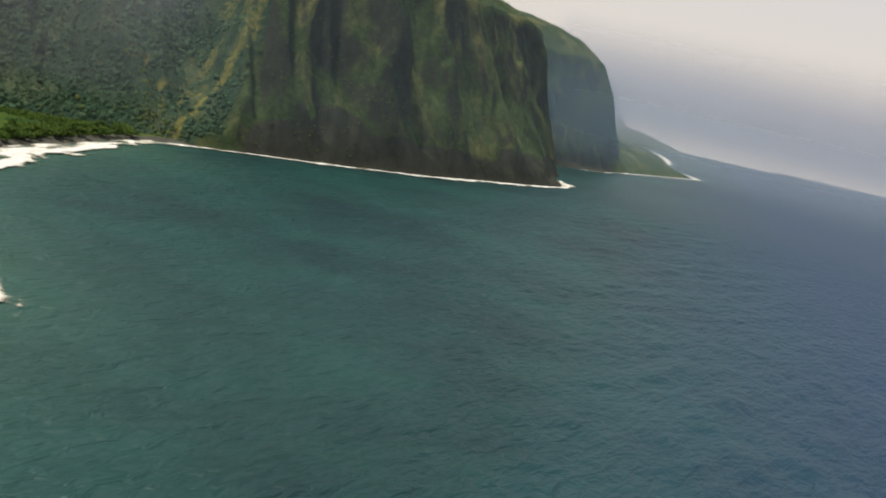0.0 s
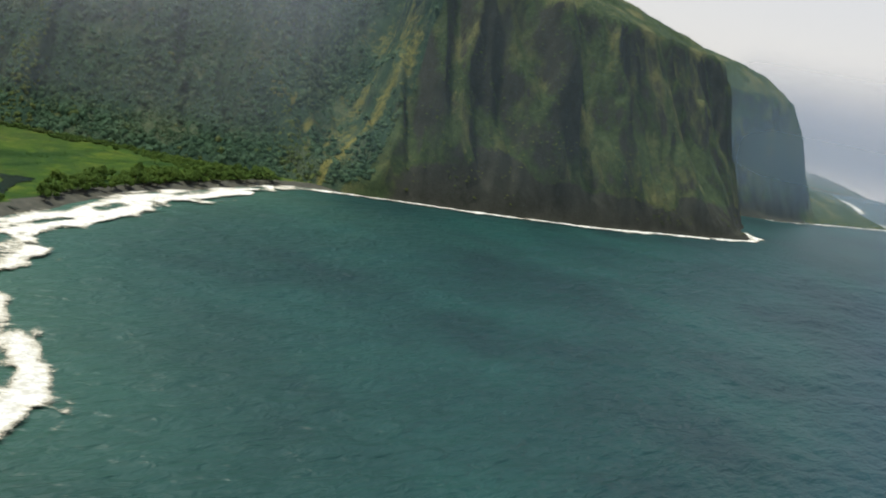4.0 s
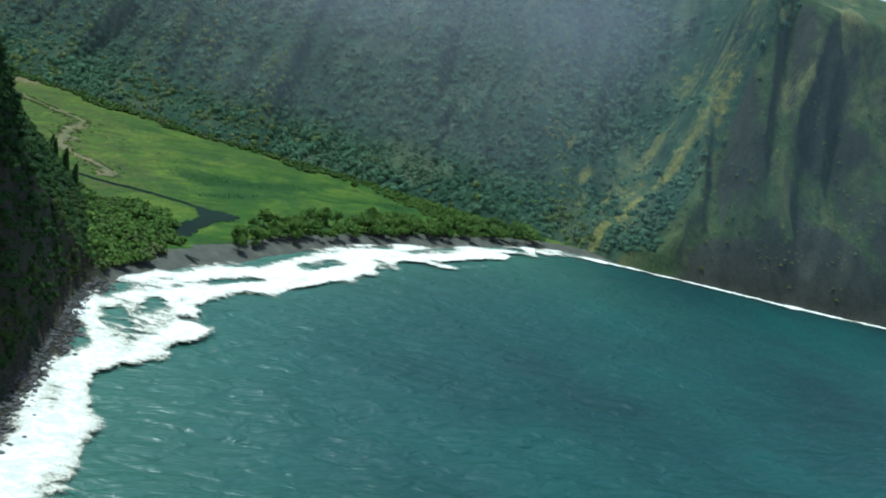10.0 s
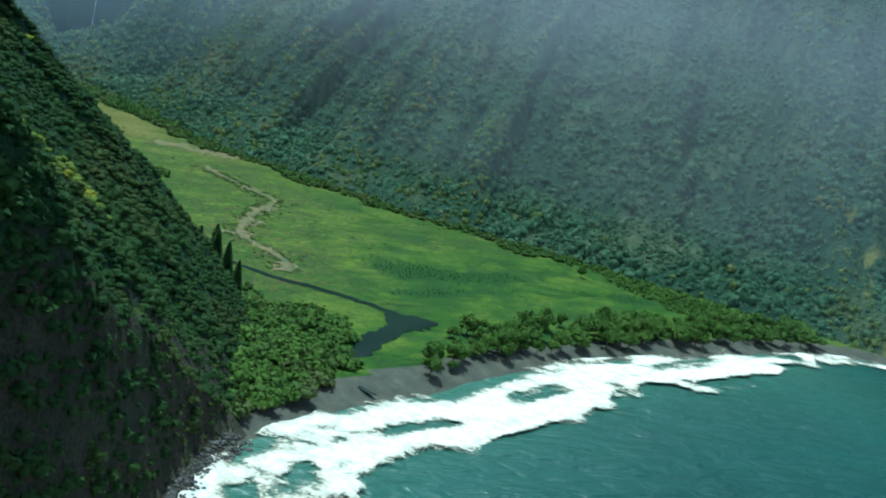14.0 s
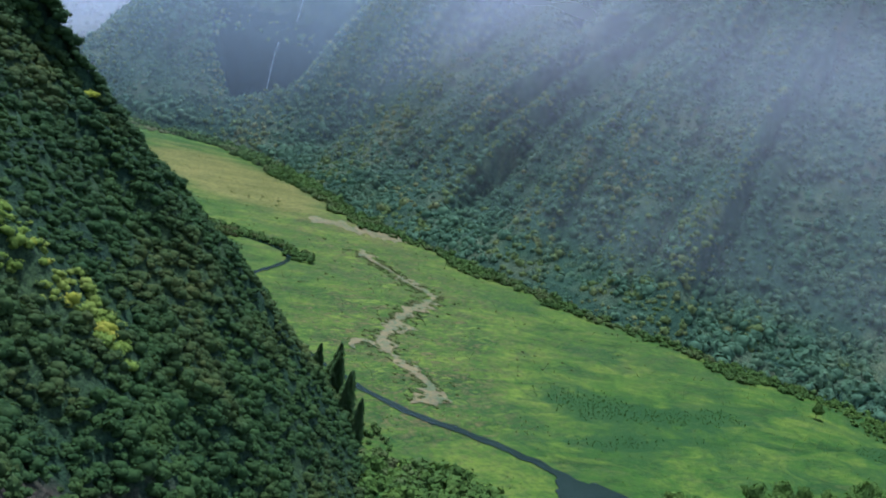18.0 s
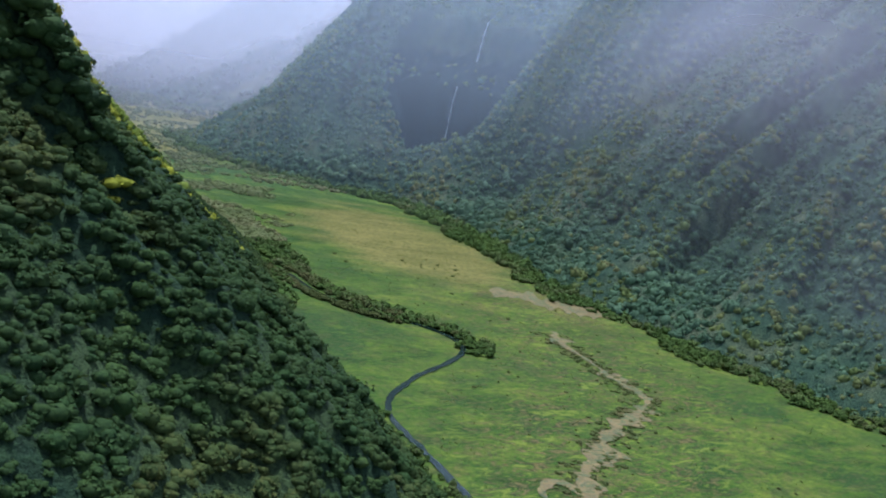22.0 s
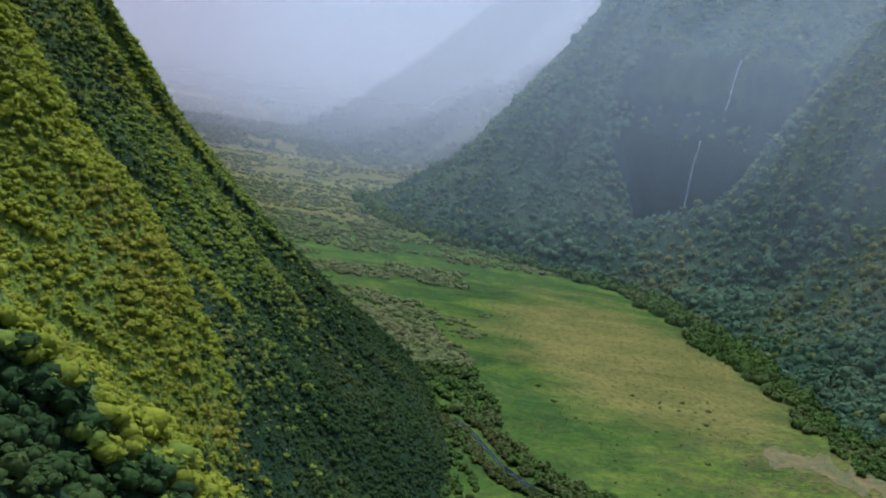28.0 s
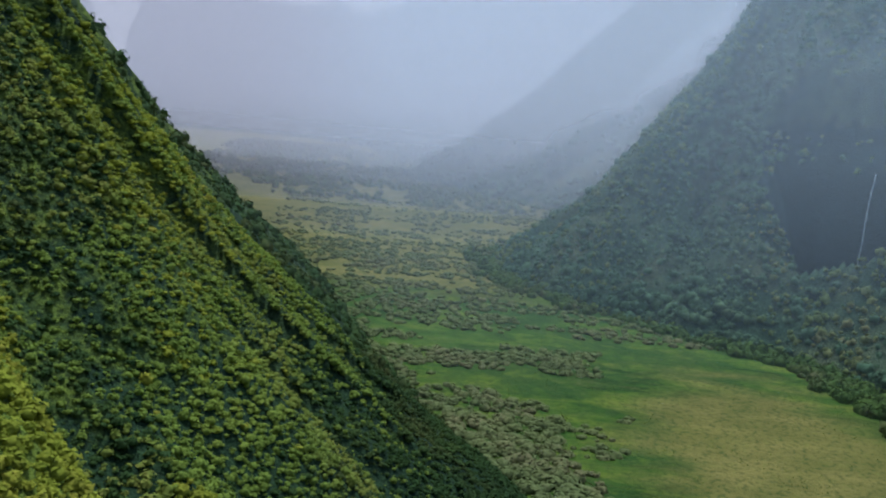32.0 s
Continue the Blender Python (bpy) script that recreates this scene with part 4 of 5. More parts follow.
for here, kinds, leaf, seed, text in ((lush, MIDDLE, LEAF_BEACH, 20, "lighter green bushy trees where the meadow meets the slope"), (near & ~lush, MIDDLE, LEAF_BUSH, 17, "rounded green and brownish shrubs edging the meadow"), (~near & wall, DISTANT, LEAF_BUSH, 21, "dark green shrubs along the foot of the far slope"), (~near & ~wall, DISTANT, LEAF_SCRUB, 18, "patches of brownish green scrub up the valley")):
    at = np.stack([x, y, floor_z(x) + 0.2 * size], 1)[here]
    tagged(scatter("shrubs", at, size[here], kinds, leaf, seed, (0.8, 1.25) if leaf is not LEAF_SCRUB else (0.35, 0.65)), text, "shrubs", kind="stuff")
hx, hy = [], []
for x0, x1, off, wide in ((-845, -712, -6.5, 2.6), (-860, -738, 7.0, 2.2)):
    s_ = rng.uniform(0, along(RIVER_LINE, np.array([0.0]))[2], 900)
    p, nn, _u = along(RIVER_LINE, s_)
    q = p + nn * (off + rng.uniform(-1, 1, (900, 1)) * wide)
    here = (q[:, 0] > x0) & (q[:, 0] < x1) & (side_of(SPUR_FOOT, q[:, 0], q[:, 1])[0] < 2)
    hx, hy = np.r_[hx, q[here, 0]], np.r_[hy, q[here, 1]]
size = rng.uniform(1.4, 2.6, len(hx))
tagged(scatter("hedge", np.stack([hx, hy, floor_z(hx) + 0.3 * size], 1), size, MIDDLE, HUMMOCK, 27, (0.9, 1.3)), "thick dark brownish green bushes lining the river bend", "bushes", kind="stuff")
x, y = spots(rng, -2400, -1690, 400, 900, 11.0)
dv, dw = side_of(SPUR_FOOT, x, y)[0], side_of(WALL_FOOT, x, y)[0]
ok = (dv < 0) & (dw < 0) & (fbm(x / 60, y / 40, 133, 3) > -0.3)
size = rng.uniform(3, 6, ok.sum())
tagged(scatter("woods", np.stack([x[ok], y[ok], floor_z(x[ok]) + 0.2 * size], 1), size, FAR, LEAF_BUSH, 19), "low woods filling the far valley floor", "woods", kind="stuff")


def trunk_mesh(name, height, r0, r1, rng, lean=0.06, limbs=4):
    """A tapered trunk with limbs."""
    bm = bmesh.new()

    def limb(a, b, ra, rb):
        a, b = Vector(a), Vector(b)
        m = (b - a).to_track_quat("Z", "Y").to_matrix().to_4x4()
        got = bmesh.ops.create_cone(bm, cap_ends=True, segments=7, radius1=ra, radius2=rb, depth=(b - a).length)
        bmesh.ops.transform(bm, matrix=Matrix.Translation((a + b) / 2) @ m, verts=got["verts"])

    top = Vector((lean * height, lean * 0.4 * height, height))
    mid = Vector((lean * 0.2 * height, 0, height * 0.5))
    limb((0, 0, -0.6), mid, r0, (r0 + r1) / 2)
    limb(mid, top, (r0 + r1) / 2, r1)
    for i in range(limbs):
        a = 2 * math.pi * i / max(limbs, 1) + rng.uniform(-0.4, 0.4)
        z = rng.uniform(0.45, 0.8) * height
        limb((0, 0, z), (math.cos(a) * height * 0.3, math.sin(a) * height * 0.3, z + height * 0.22), r1 * 1.1, r1 * 0.4)
    me = bpy.data.meshes.new(name)
    bm.to_mesh(me)
    bm.free()
    me.materials.append(BARK)
    return me


def beach_tree(seed, leaf_mat):
    """A broad wind-shaped beach tree, 1 m in scale to be sized by its copies."""
    rng = np.random.default_rng(seed)
    tree = new("tree")
    part("trunk", trunk_mesh("trunk", 5.2, 0.28, 0.12, rng), tree, "grey-brown trunk")
    v, f = crown(rng, 11, 460, 0.105, 0.8, 0.78)
    v = v + 0.12 * np.sin(v[:, [1, 2, 0]] * 7 + seed)
    part("crown", mesh_from("crown", v * (4.0, 4.0, 4.4) + (0.2, 0.1, 4.2), f, leaf_mat, False), tree)
    return tree


trees = [beach_tree(s, LEAF_BEACH) for s in (1, 2, 3, 4, 5)]
rng = np.random.default_rng(31)
s_line = np.arange(0, 3000, 1.0)
cp, cn, _ = along(COAST, s_line)
back = (cp[:, 1] > 742) & (cp[:, 1] < 1105) & (s_line < 2200)
cp, cn = cp[back], cn[back]
made = 0
for row, inland in ((0, 15), (1, 22), (2, 31), (3, 42)):
    i = rng.uniform(0, 4)
    while i < len(cp) - 1:
        p, n = cp[int(i)], cn[int(i)]
        w = inland + rng.uniform(-4.5, 4.5)
        px, py = p + n * w
        i += rng.uniform(5.5, 11.5) + (6 if row == 3 else 0)
        if rng.random() < 0.16 or (py < 790 and row > 1):
            continue
        k_ = rng.uniform(0.7, 1.65) * (0.8 if row == 0 else 1.0)
        m = Matrix.Translation((px, py, float(floor_z(px)) - 0.3)) @ Euler((rng.normal(0, 0.05), rng.normal(0, 0.05), rng.uniform(0, 6.28))).to_matrix().to_4x4()
        first = trees[made % 5]
        if made < 5:
            first.matrix_basis = m @ Matrix.Diagonal((k_, k_, k_, 1))
            t_ = first
        else:
            t_ = copy_thing(first, m)
            t_.scale = (k_, k_, k_ * rng.uniform(0.85, 1.2))
        size_word = "small" if k_ < 0.95 else "tall" if k_ > 1.35 else "rounded"
        tagged(t_, f"{size_word} dark green beach tree in the belt behind the sand", "tree", "trees behind the beach")
        made += 1

lone = copy_thing(trees[2], Matrix.Translation((-474, 1018, 2.8)))
lone.scale = (0.75, 0.75, 1.15)
tagged(lone, "lone dark green tree standing in the open meadow", "tree", "trees in the meadow")


def conifer(seed, height):
    """A narrow dark conifer: trunk and whorls of drooping sprays."""
    rng = np.random.default_rng(seed)
    tree = new("conifer")
    part("trunk", trunk_mesh("trunk", height * 0.97, height * 0.013, 0.05, rng, 0.0, 0), tree, "dark brown trunk")
    vs, fs, n = [], [], 0
    for z in np.arange(0.05, 0.985, 0.013):
        reach = height * 0.25 * (1 - z) ** 0.7 * rng.uniform(0.75, 1.15) + 0.25
        for a in np.arange(0, 2 * math.pi, 2 * math.pi / 9) + rng.uniform(0, 1):
            r = reach * rng.uniform(0.65, 1.15)
            u = np.array([math.cos(a), math.sin(a), 0])
            w = np.array([-u[1], u[0], 0]) * r * 0.32
            base, up = np.array([0, 0, z * height]), np.array([0, 0, 1.0])
            vs.append(np.array([base, base + u * r * 0.6 + w + up * 0.1 * r, base + u * r - up * 0.22 * r, base + u * r * 0.6 - w + up * 0.1 * r]))
            fs.append(np.array([(0, 1, 2), (0, 2, 3)]) + n)
            n += 4
    part("crown", mesh_from("crown", np.concatenate(vs), np.concatenate(fs), LEAF_PINE, False), tree)
    return tree


for i, (px, py, hh) in enumerate(((-480, 717, 22), (-472, 713, 19), (-463, 714, 18), (-456, 709, 17), (-447, 710, 15), (-486, 712, 14))):
    t_ = conifer(60 + i, hh)
    zz = float(spur_height(np.array([float(px)]), np.array([float(py)]))[0][0])
    t_.matrix_basis = Matrix.Translation((px, py, max(zz, float(floor_z(px))) - 0.4))
    tagged(t_, ("tall" if hh > 19 else "shorter") + " narrow dark conifer at the foot of the spur", "conifer", "conifers on the spur")


# ---- water, mud and foam ----
def ribbon(name, line, width, lift, mat, rough=0.3, seed=0, pitch=2.5, ends=8.0):
    """A flat strip along a line, with uneven banks, over the valley floor."""
    total = along(line, np.array([0.0]))[2]
    s = np.arange(0, total, pitch)
    p, n, _ = along(line, s)
    taper = np.minimum(1, np.minimum(s, total - s) / ends) ** 0.5
    w = width(s) if callable(width) else np.full(len(s), width)
    l = np.maximum(w * (1 + rough * (fbm(s / 6, 0 * s, seed, 4) + 0.6 * fbm(s / 21, 0 * s, seed + 5, 2))), 0.1 * w) * taper / 2 + 0.15
    r = np.maximum(w * (1 + rough * (fbm(s / 6, 0 * s + 7, seed + 3, 4) + 0.6 * fbm(s / 21, 0 * s, seed + 6, 2))), 0.1 * w) * taper / 2 + 0.15
    cols = np.array([-1, -0.5, 0, 0.5, 1.0])
    off = np.where(cols[None] < 0, cols[None] * r[:, None], cols[None] * l[:, None])
    P = p[:, None] + n[:, None] * off[..., None]
    Z = floor_z(P[..., 0]) + lift
    co = np.concatenate([P, Z[..., None]], -1).reshape(-1, 3)
    idx = np.arange(len(s) * 5).reshape(-1, 5)
    q = np.stack([idx[:-1, :-1], idx[1:, :-1], idx[1:, 1:], idx[:-1, 1:]], -1).reshape(-1, 4)[:, ::-1]
    return new(name, mesh_from(name, co, q, mat))


tagged(ribbon("river", RIVER_LINE, lambda s: 6.0 - 3.3 * step(60, 150, s) - 1.0 * step(400, 470, s), 0.30, RIVER, 0.6, 201), "narrow dark river winding through the meadow", "river", kind="structure")
POND = rounded([(-402, 803), (-404, 793), (-406, 784), (-400, 771), (-391, 754), (-379, 734), (-368, 719), (-358, 711)])
tagged(ribbon("lagoon", POND, lambda s: 9 + 12 * np.exp(-((s - 18) / 12) ** 2) - 5.5 * step(70, 105, s), 0.36, RIVER, 0.7, 207, 1.2), "still dark lagoon behind the beach", "lagoon", kind="structure")
MUD_LINE = rounded([(-484, 757), (-491, 774), (-507, 781), (-536, 780), (-553, 784), (-572, 794), (-590, 812), (-612, 833), (-630, 858), (-646, 874), (-668, 868), (-694, 871), (-728, 868), (-746, 876)])
tagged(ribbon("mud_channel", MUD_LINE, lambda s: 6.5 + 4.5 * vnoise(s / 17, 0 * s, 4) + 3.0 * np.exp(-((s - 120) / 45) ** 2), 0.33, MUD, 1.5, 211, 1.0), "dried pale brown mud channel across the meadow", "mud", kind="structure")
tagged(ribbon("mud_channel", rounded([(-545, 764), (-556, 768), (-560, 775), (-552, 782)]), 4.5, 0.31, MUD, 0.9, 213, 1.6), "small side arm of dried mud", "mud", kind="structure")
tagged(ribbon("mud_flat", rounded([(-788, 944), (-802, 926), (-812, 908), (-820, 892), (-832, 876)]), 24, 0.28, MUD, 1.3, 215, 1.2), "bare pale mud flat in the meadow", "mud", kind="structure")
tagged(ribbon("outflow_stream", rounded([(-358, 711), (-349, 704), (-341, 702), (-334, 704)]), 2.6, -0.75, RIVER, 0.4, 219, 1.0), "shallow stream running out over the sand", "stream", kind="structure")


def foam_sheet(name, s0, s1, width, label, pitch=2.0, rows=22, inner=-4.0, seed=0, crest=0.9):
    """Broken water along the shore: uneven outer edge, lacy where thin."""
    s = np.arange(s0, s1, pitch)
    p, n, _ = along(COAST, s)
    w = width(s)
    u = np.linspace(0, 1, rows)
    inner = inner(s)[:, None] if callable(inner) else inner
    out = inner + (w[:, None] - inner) * u[None]
    S = np.broadcast_to(s[:, None], out.shape)
    out = out + fbm(S / 9, out / 9, seed, 3) * 1.6
    P = p[:, None] - n[:, None] * out[..., None]
    edge = np.minimum(1, np.minimum(S - s0, s1 - S) / 12)
    thick = (0.92 + 0.42 * np.sin(out / 4.5 + 3 * vnoise(S / 45, out / 30, seed + 2)) - 1.15 * step(0.64, 1.0, u)[None] + 0.2 * step(0.35, 0.5, u)[None] * step(0.8, 0.6, u)[None] - 0.55 * step(0.40, 0.05, u)[None] + 1.0 * fbm(S / 40, out / 11, seed + 5, 3)) * (0.25 + 0.75 * edge)
    Z = 0.75 + crest * np.exp(-(((u[None] - 0.72) / 0.16) ** 2)) * (0.6 + 0.4 * fbm(S / 30, u[None] * 2, seed + 9, 2)) + 0.5 * fbm(S / 5, out / 4, seed + 11, 3)
    Z = np.maximum(Z, -0.2 * out - 0.05)
    co = np.concatenate([P, Z[..., None]], -1).reshape(-1, 3)
    idx = np.arange(out.size).reshape(out.shape)
    q = np.stack([idx[:-1, :-1], idx[:-1, 1:], idx[1:, 1:], idx[1:, :-1]], -1).reshape(-1, 4)
    me = mesh_from(name, co, q, FOAM)
    at = me.attributes.new("thickness", "FLOAT", "POINT")
    at.data.foreach_set("value", np.clip(thick, 0, 1.4).astype(np.float32).ravel())
    return tagged(new(name, me), label, "surf", kind="stuff")


def coast_s(px, py):
    return float(side_of(COAST, np.array([float(px)]), np.array([float(py)]))[1][0])


S_A, S_D = coast_s(-145, 330), coast_s(-325, 1085)


def surf_width(s):
    y = along(COAST, s)[0][:, 1]
    w = np.interp(y, [330, 370, 400, 450, 490, 535, 556, 575, 600, 640, 700, 790, 815, 840, 900, 960, 1015, 1060, 1090], [40, 52, 61, 54, 36, 25, 22, 42, 58, 52, 46, 58, 60, 36, 48, 42, 28, 16, 5])
    return w + 7 * fbm(s / 38, 0 * s, 301, 3) + 4 * np.sin(s / 11 + 2 * vnoise(s / 40, 0 * s, 7))


def surf_start(s):
    y = along(COAST, s)[0][:, 1]
    return -6.0 + 3 * np.exp(-(((y - 676) / 42) ** 2)) + 4 * fbm(s / 25, 0 * s, 305, 2)


foam_sheet("surf", S_A, S_D, surf_width, "bright white surf breaking along the beach", 2.0, 34, surf_start, 311, 1.3)
S_T = coast_s(182, 1776)
foam_sheet("surf", S_D - 20, S_T - 30, lambda s: 13 + 7 * fbm(s / 30, 0 * s, 321, 3), "thin white line of surf under the cliff", 3.0, 6, -4.0, 323, 0.4)
foam_sheet("surf", S_T - 50, S_T + 60, lambda s: 12 + 22 * np.exp(-((s - S_T) / 26) ** 2) + 5 * fbm(s / 20, 0 * s, 331, 3), "white surf round the rocky point", 2.5, 14, -4.0, 333, 1.0)
S_U, S_V = coast_s(196, 2283), coast_s(592, 2898)
foam_sheet("surf", S_U, S_V - 40, lambda s: 7 + 4 * fbm(s / 40, 0 * s, 341, 3), "white surf along the far shelf", 5.0, 6, -4.0, 343, 0.5)
foam_sheet("surf", S_V - 80, S_V + 120, lambda s: 16 + 26 * np.exp(-((s - S_V) / 40) ** 2), "white surf round the far point", 4.0, 12, -4.0, 345, 1.0)
foam_sheet("surf", coast_s(560, 3400), coast_s(580, 4100), lambda s: 30 + 8 * fbm(s / 60, 0 * s, 351, 3), "white surf on a distant beach", 10.0, 6, -6.0, 353, 0.5)


# ---- waterfalls ----
def waterfall(name, a0, a1, b0, b1, width, label):
    """A thin fall down the gorge's head wall."""
    a = np.linspace(a0, a1, 26)
    b = np.linspace(b0, b1, 26) + 0.8 * fbm(a / 5, 0 * a, 401, 2)
    x, y = -1195 - 0.75 * a + 0.66 * b, 980 + 0.66 * a + 0.75 * b
    z = wall_height(x, y)[0] + 1.2
    fall = new(name)
    for j, side in enumerate((-0.5, 0.45)):
        wd = width * (0.5 + 0.3 * fbm(a / 6, 0 * a + j, 403, 2)) * 0.6
        cx = side * width * 0.45
        pts = []
        for k_, out in ((-1, 0.0), (0, 0.9), (1, 0.0)):
            pts.append(np.stack([x + 0.66 * (cx + k_ * wd) + 0.75 * (1.4 + out), y + 0.75 * (cx + k_ * wd) - 0.66 * (1.4 + out), z + 0 * a], 1))
        co = np.stack(pts, 1).reshape(-1, 3)
        idx = np.arange(len(a) * 3).reshape(-1, 3)
        q = np.stack([idx[:-1, :-1], idx[:-1, 1:], idx[1:, 1:], idx[1:, :-1]], -1).reshape(-1, 4)
        part("strand", mesh_from("strand", co, q, FALL), fall)
    return tagged(fall, label, "waterfall", "waterfalls of the gorge")


waterfall("waterfall", 5.2, 20.4, -1, -3, 0.8, "long thin white lower waterfall in the gorge")
waterfall("waterfall", 33.8, 44.5, 8, 10, 0.9, "thin white upper waterfall above the gorge")


# ---- stones on the shore ----
def boulder(seed):
    rng = np.random.default_rng(seed)
    bm = bmesh.new()
    bmesh.ops.create_icosphere(bm, subdivisions=2, radius=1.0)
    for v in bm.verts:
        v.co *= 1 + 0.28 * noise.noise(v.co * 1.3 + Vector((seed * 3.1, 0, 0))) + 0.1 * noise.noise(v.co * 3.7)
        v.co.z *= 0.7
    me = bpy.data.meshes.new("boulder")
    bm.to_mesh(me)
    bm.free()
    me.materials.append(STONE)
    return me


rng = np.random.default_rng(77)
stones = [boulder(i) for i in range(6)]
V, F, n = [], [], 0
for _ in range(1700):
    s = rng.uniform(coast_s(-190, 485), coast_s(-318, 632))
    p, nn, _u = along(COAST, np.array([s]))
    d = rng.uniform(-1.5, 13)
    q = p[0] + nn[0] * d
    r = rng.uniform(0.35, 1.0)
    v = ICO[0] * r * rng.uniform(0.7, 1.2, (12, 1)) * (1, 1, 0.7) + (q[0], q[1], 0.2 + 0.2 * d)
    V.append(v)
    F.append(ICO[1] + n)
    n += 12
tagged(new("shingle", mesh_from("shingle", np.concatenate(V), np.concatenate(F), STONE)), "dark grey shingle and stones below the cliff", "stones", kind="stuff")
for i in range(70):
    s = rng.uniform(coast_s(-190, 485), coast_s(-318, 632))
    p, nn, _u = along(COAST, np.array([s]))
    d = rng.uniform(-5, 10)
    q = p[0] + nn[0] * d
    ob = new("boulder", stones[i % 6])
    r = rng.uniform(0.8, 1.7)
    ob.matrix_basis = Matrix.Translation((q[0], q[1], 0.1 + 0.18 * max(d, 0))) @ Euler((0, 0, rng.uniform(0, 6.28))).to_matrix().to_4x4() @ Matrix.Diagonal((r, r * 0.85, r * 0.8, 1))
    tagged(ob, ("wet black boulder in the surf" if d < 1 else "dark grey boulder on the shingle below the cliff"), "boulder", "boulders on the shore")


# ---- tussocks and rushes ----
rng = np.random.default_rng(85)
s_ = rng.uniform(4, along(MUD_LINE, np.array([0.0]))[2] - 4, 520)
p, nn, _u = along(MUD_LINE, s_)
off = rng.choice((-1, 1), 520) * (2.5 + rng.exponential(3.0, 520))
at = np.concatenate([p + nn * off[:, None], floor_z(p[:, :1]) + 0.15], 1)
tagged(scatter("hummocks", at, rng.uniform(0.5, 1.8, 520), DISTANT, HUMMOCK, 86, (0.2, 0.4)), "dark grassy hummocks along the edges of the mud", "grass", kind="stuff")
x, y = rng.uniform(-900, -520, 260), rng.uniform(780, 1000, 260)
dw, dr, dm = side_of(WALL_FOOT, x, y)[0], side_of(RIVER_LINE, x, y)[0], side_of(MUD_LINE, x, y)[0]
ok = (dw < -12) & (np.abs(dr) > 9) & (np.abs(dm) > 7) & (fbm(x / 60, y / 40, 161, 2) > -0.05)
at = np.stack([x, y, floor_z(x) + 0.1], 1)[ok]
tagged(scatter("meadow_shrubs", at, rng.uniform(0.5, 1.0, ok.sum()) * np.where(rng.random(ok.sum()) < 0.15, 2.0, 1.0), FAR, HUMMOCK, 87, (0.4, 0.8)), "small dark shrubs and clumps scattered over the meadow", "shrubs", kind="stuff")


def tufts(name, x, y, size, mat, seed, label, blades=6):
    rng = np.random.default_rng(seed)
    m = len(x)
    a = rng.uniform(0, 2 * math.pi, (m, blades))
    lean, w = rng.uniform(0.2, 0.9, (m, blades)), rng.uniform(0.25, 0.5, (m, blades))
    hgt = size[:, None] * rng.uniform(0.6, 1.1, (m, blades))
    base = np.stack([x, y, floor_z(x) + 0.1], 1)[:, None]
    u = np.stack([np.cos(a), np.sin(a), 0 * a], -1)
    v = np.stack([-np.sin(a), np.cos(a), 0 * a], -1)
    tip = base + u * (lean * size[:, None])[..., None] + np.array([0, 0, 1.0]) * hgt[..., None]
    co = np.stack([base - v * (w * size[:, None])[..., None], base + v * (w * size[:, None])[..., None], tip], 2).reshape(-1, 3)
    return tagged(new(name, mesh_from(name, co, np.arange(len(co)).reshape(-1, 3), mat, False)), label, "grass", kind="stuff")


GRASS = make_leaf("grass_blades", (0.045, 0.082, 0.013), (0.074, 0.112, 0.018), (0.12, 0.145, 0.028), (0.15, 0.13, 0.045), 30.0, 0.4)
RUSH = make_leaf("rush_blades", (0.036, 0.072, 0.013), (0.054, 0.098, 0.016), (0.08, 0.125, 0.022), None, 20.0, 0.15)
rng = np.random.default_rng(91)
x, y = spots(rng, -1200, -400, 735, 1060, 4.2)
_, dv, dc = spur_height(x, y)
dw, _ = side_of(WALL_FOOT, x, y)
dr, _ = side_of(RIVER_LINE, x, y)
dm, _ = side_of(MUD_LINE, x, y)
meadow = (dv < -4) & (dw < -6) & (dc > 62) & (np.abs(dr) > 6) & (np.abs(dm) > 6)
f = fbm(x / 22, y / 14, 141, 3)
wet = sum(np.exp(-(((x - cx) / rx) ** 2 + ((y - cy) / ry) ** 2)) for cx, cy, rx, ry in ((-490, 855, 24, 30), (-474, 915, 16, 46), (-446, 845, 9, 40), (-425, 1010, 16, 22), (-700, 742, 40, 16)))
ok = meadow & (f + 0.5 * rng.random(len(x)) - 0.8 * wet > 0.42)
tufts("tussock_grass", x[ok], y[ok], rng.uniform(0.3, 0.65, ok.sum()), GRASS, 92, "yellow-green tussock grass on the marsh meadow")
x, y = spots(rng, -640, -400, 780, 1040, 2.3)
_, dv, dc = spur_height(x, y)
dw, _ = side_of(WALL_FOOT, x, y)
dr, _ = side_of(RIVER_LINE, x, y)
dm, _ = side_of(MUD_LINE, x, y)
patch = sum(np.exp(-(((x - cx) / rx) ** 2 + ((y - cy) / ry) ** 2)) for cx, cy, rx, ry in ((-490, 855, 22, 26), (-474, 915, 15, 40), (-446, 845, 8, 36), (-425, 1010, 14, 20)))
ok = (dv < -6) & (dw < -8) & (dc > 60) & (np.abs(dr) > 6) & (np.abs(dm) > 6) & (patch + 0.55 * fbm(x / 14, y / 9, 151, 3) + 0.5 * rng.random(len(x)) > 0.85)
tufts("rushes", x[ok], y[ok], rng.uniform(0.4, 0.8, ok.sum()), RUSH, 93, "dark green beds of rushes in the wet meadow", 7)


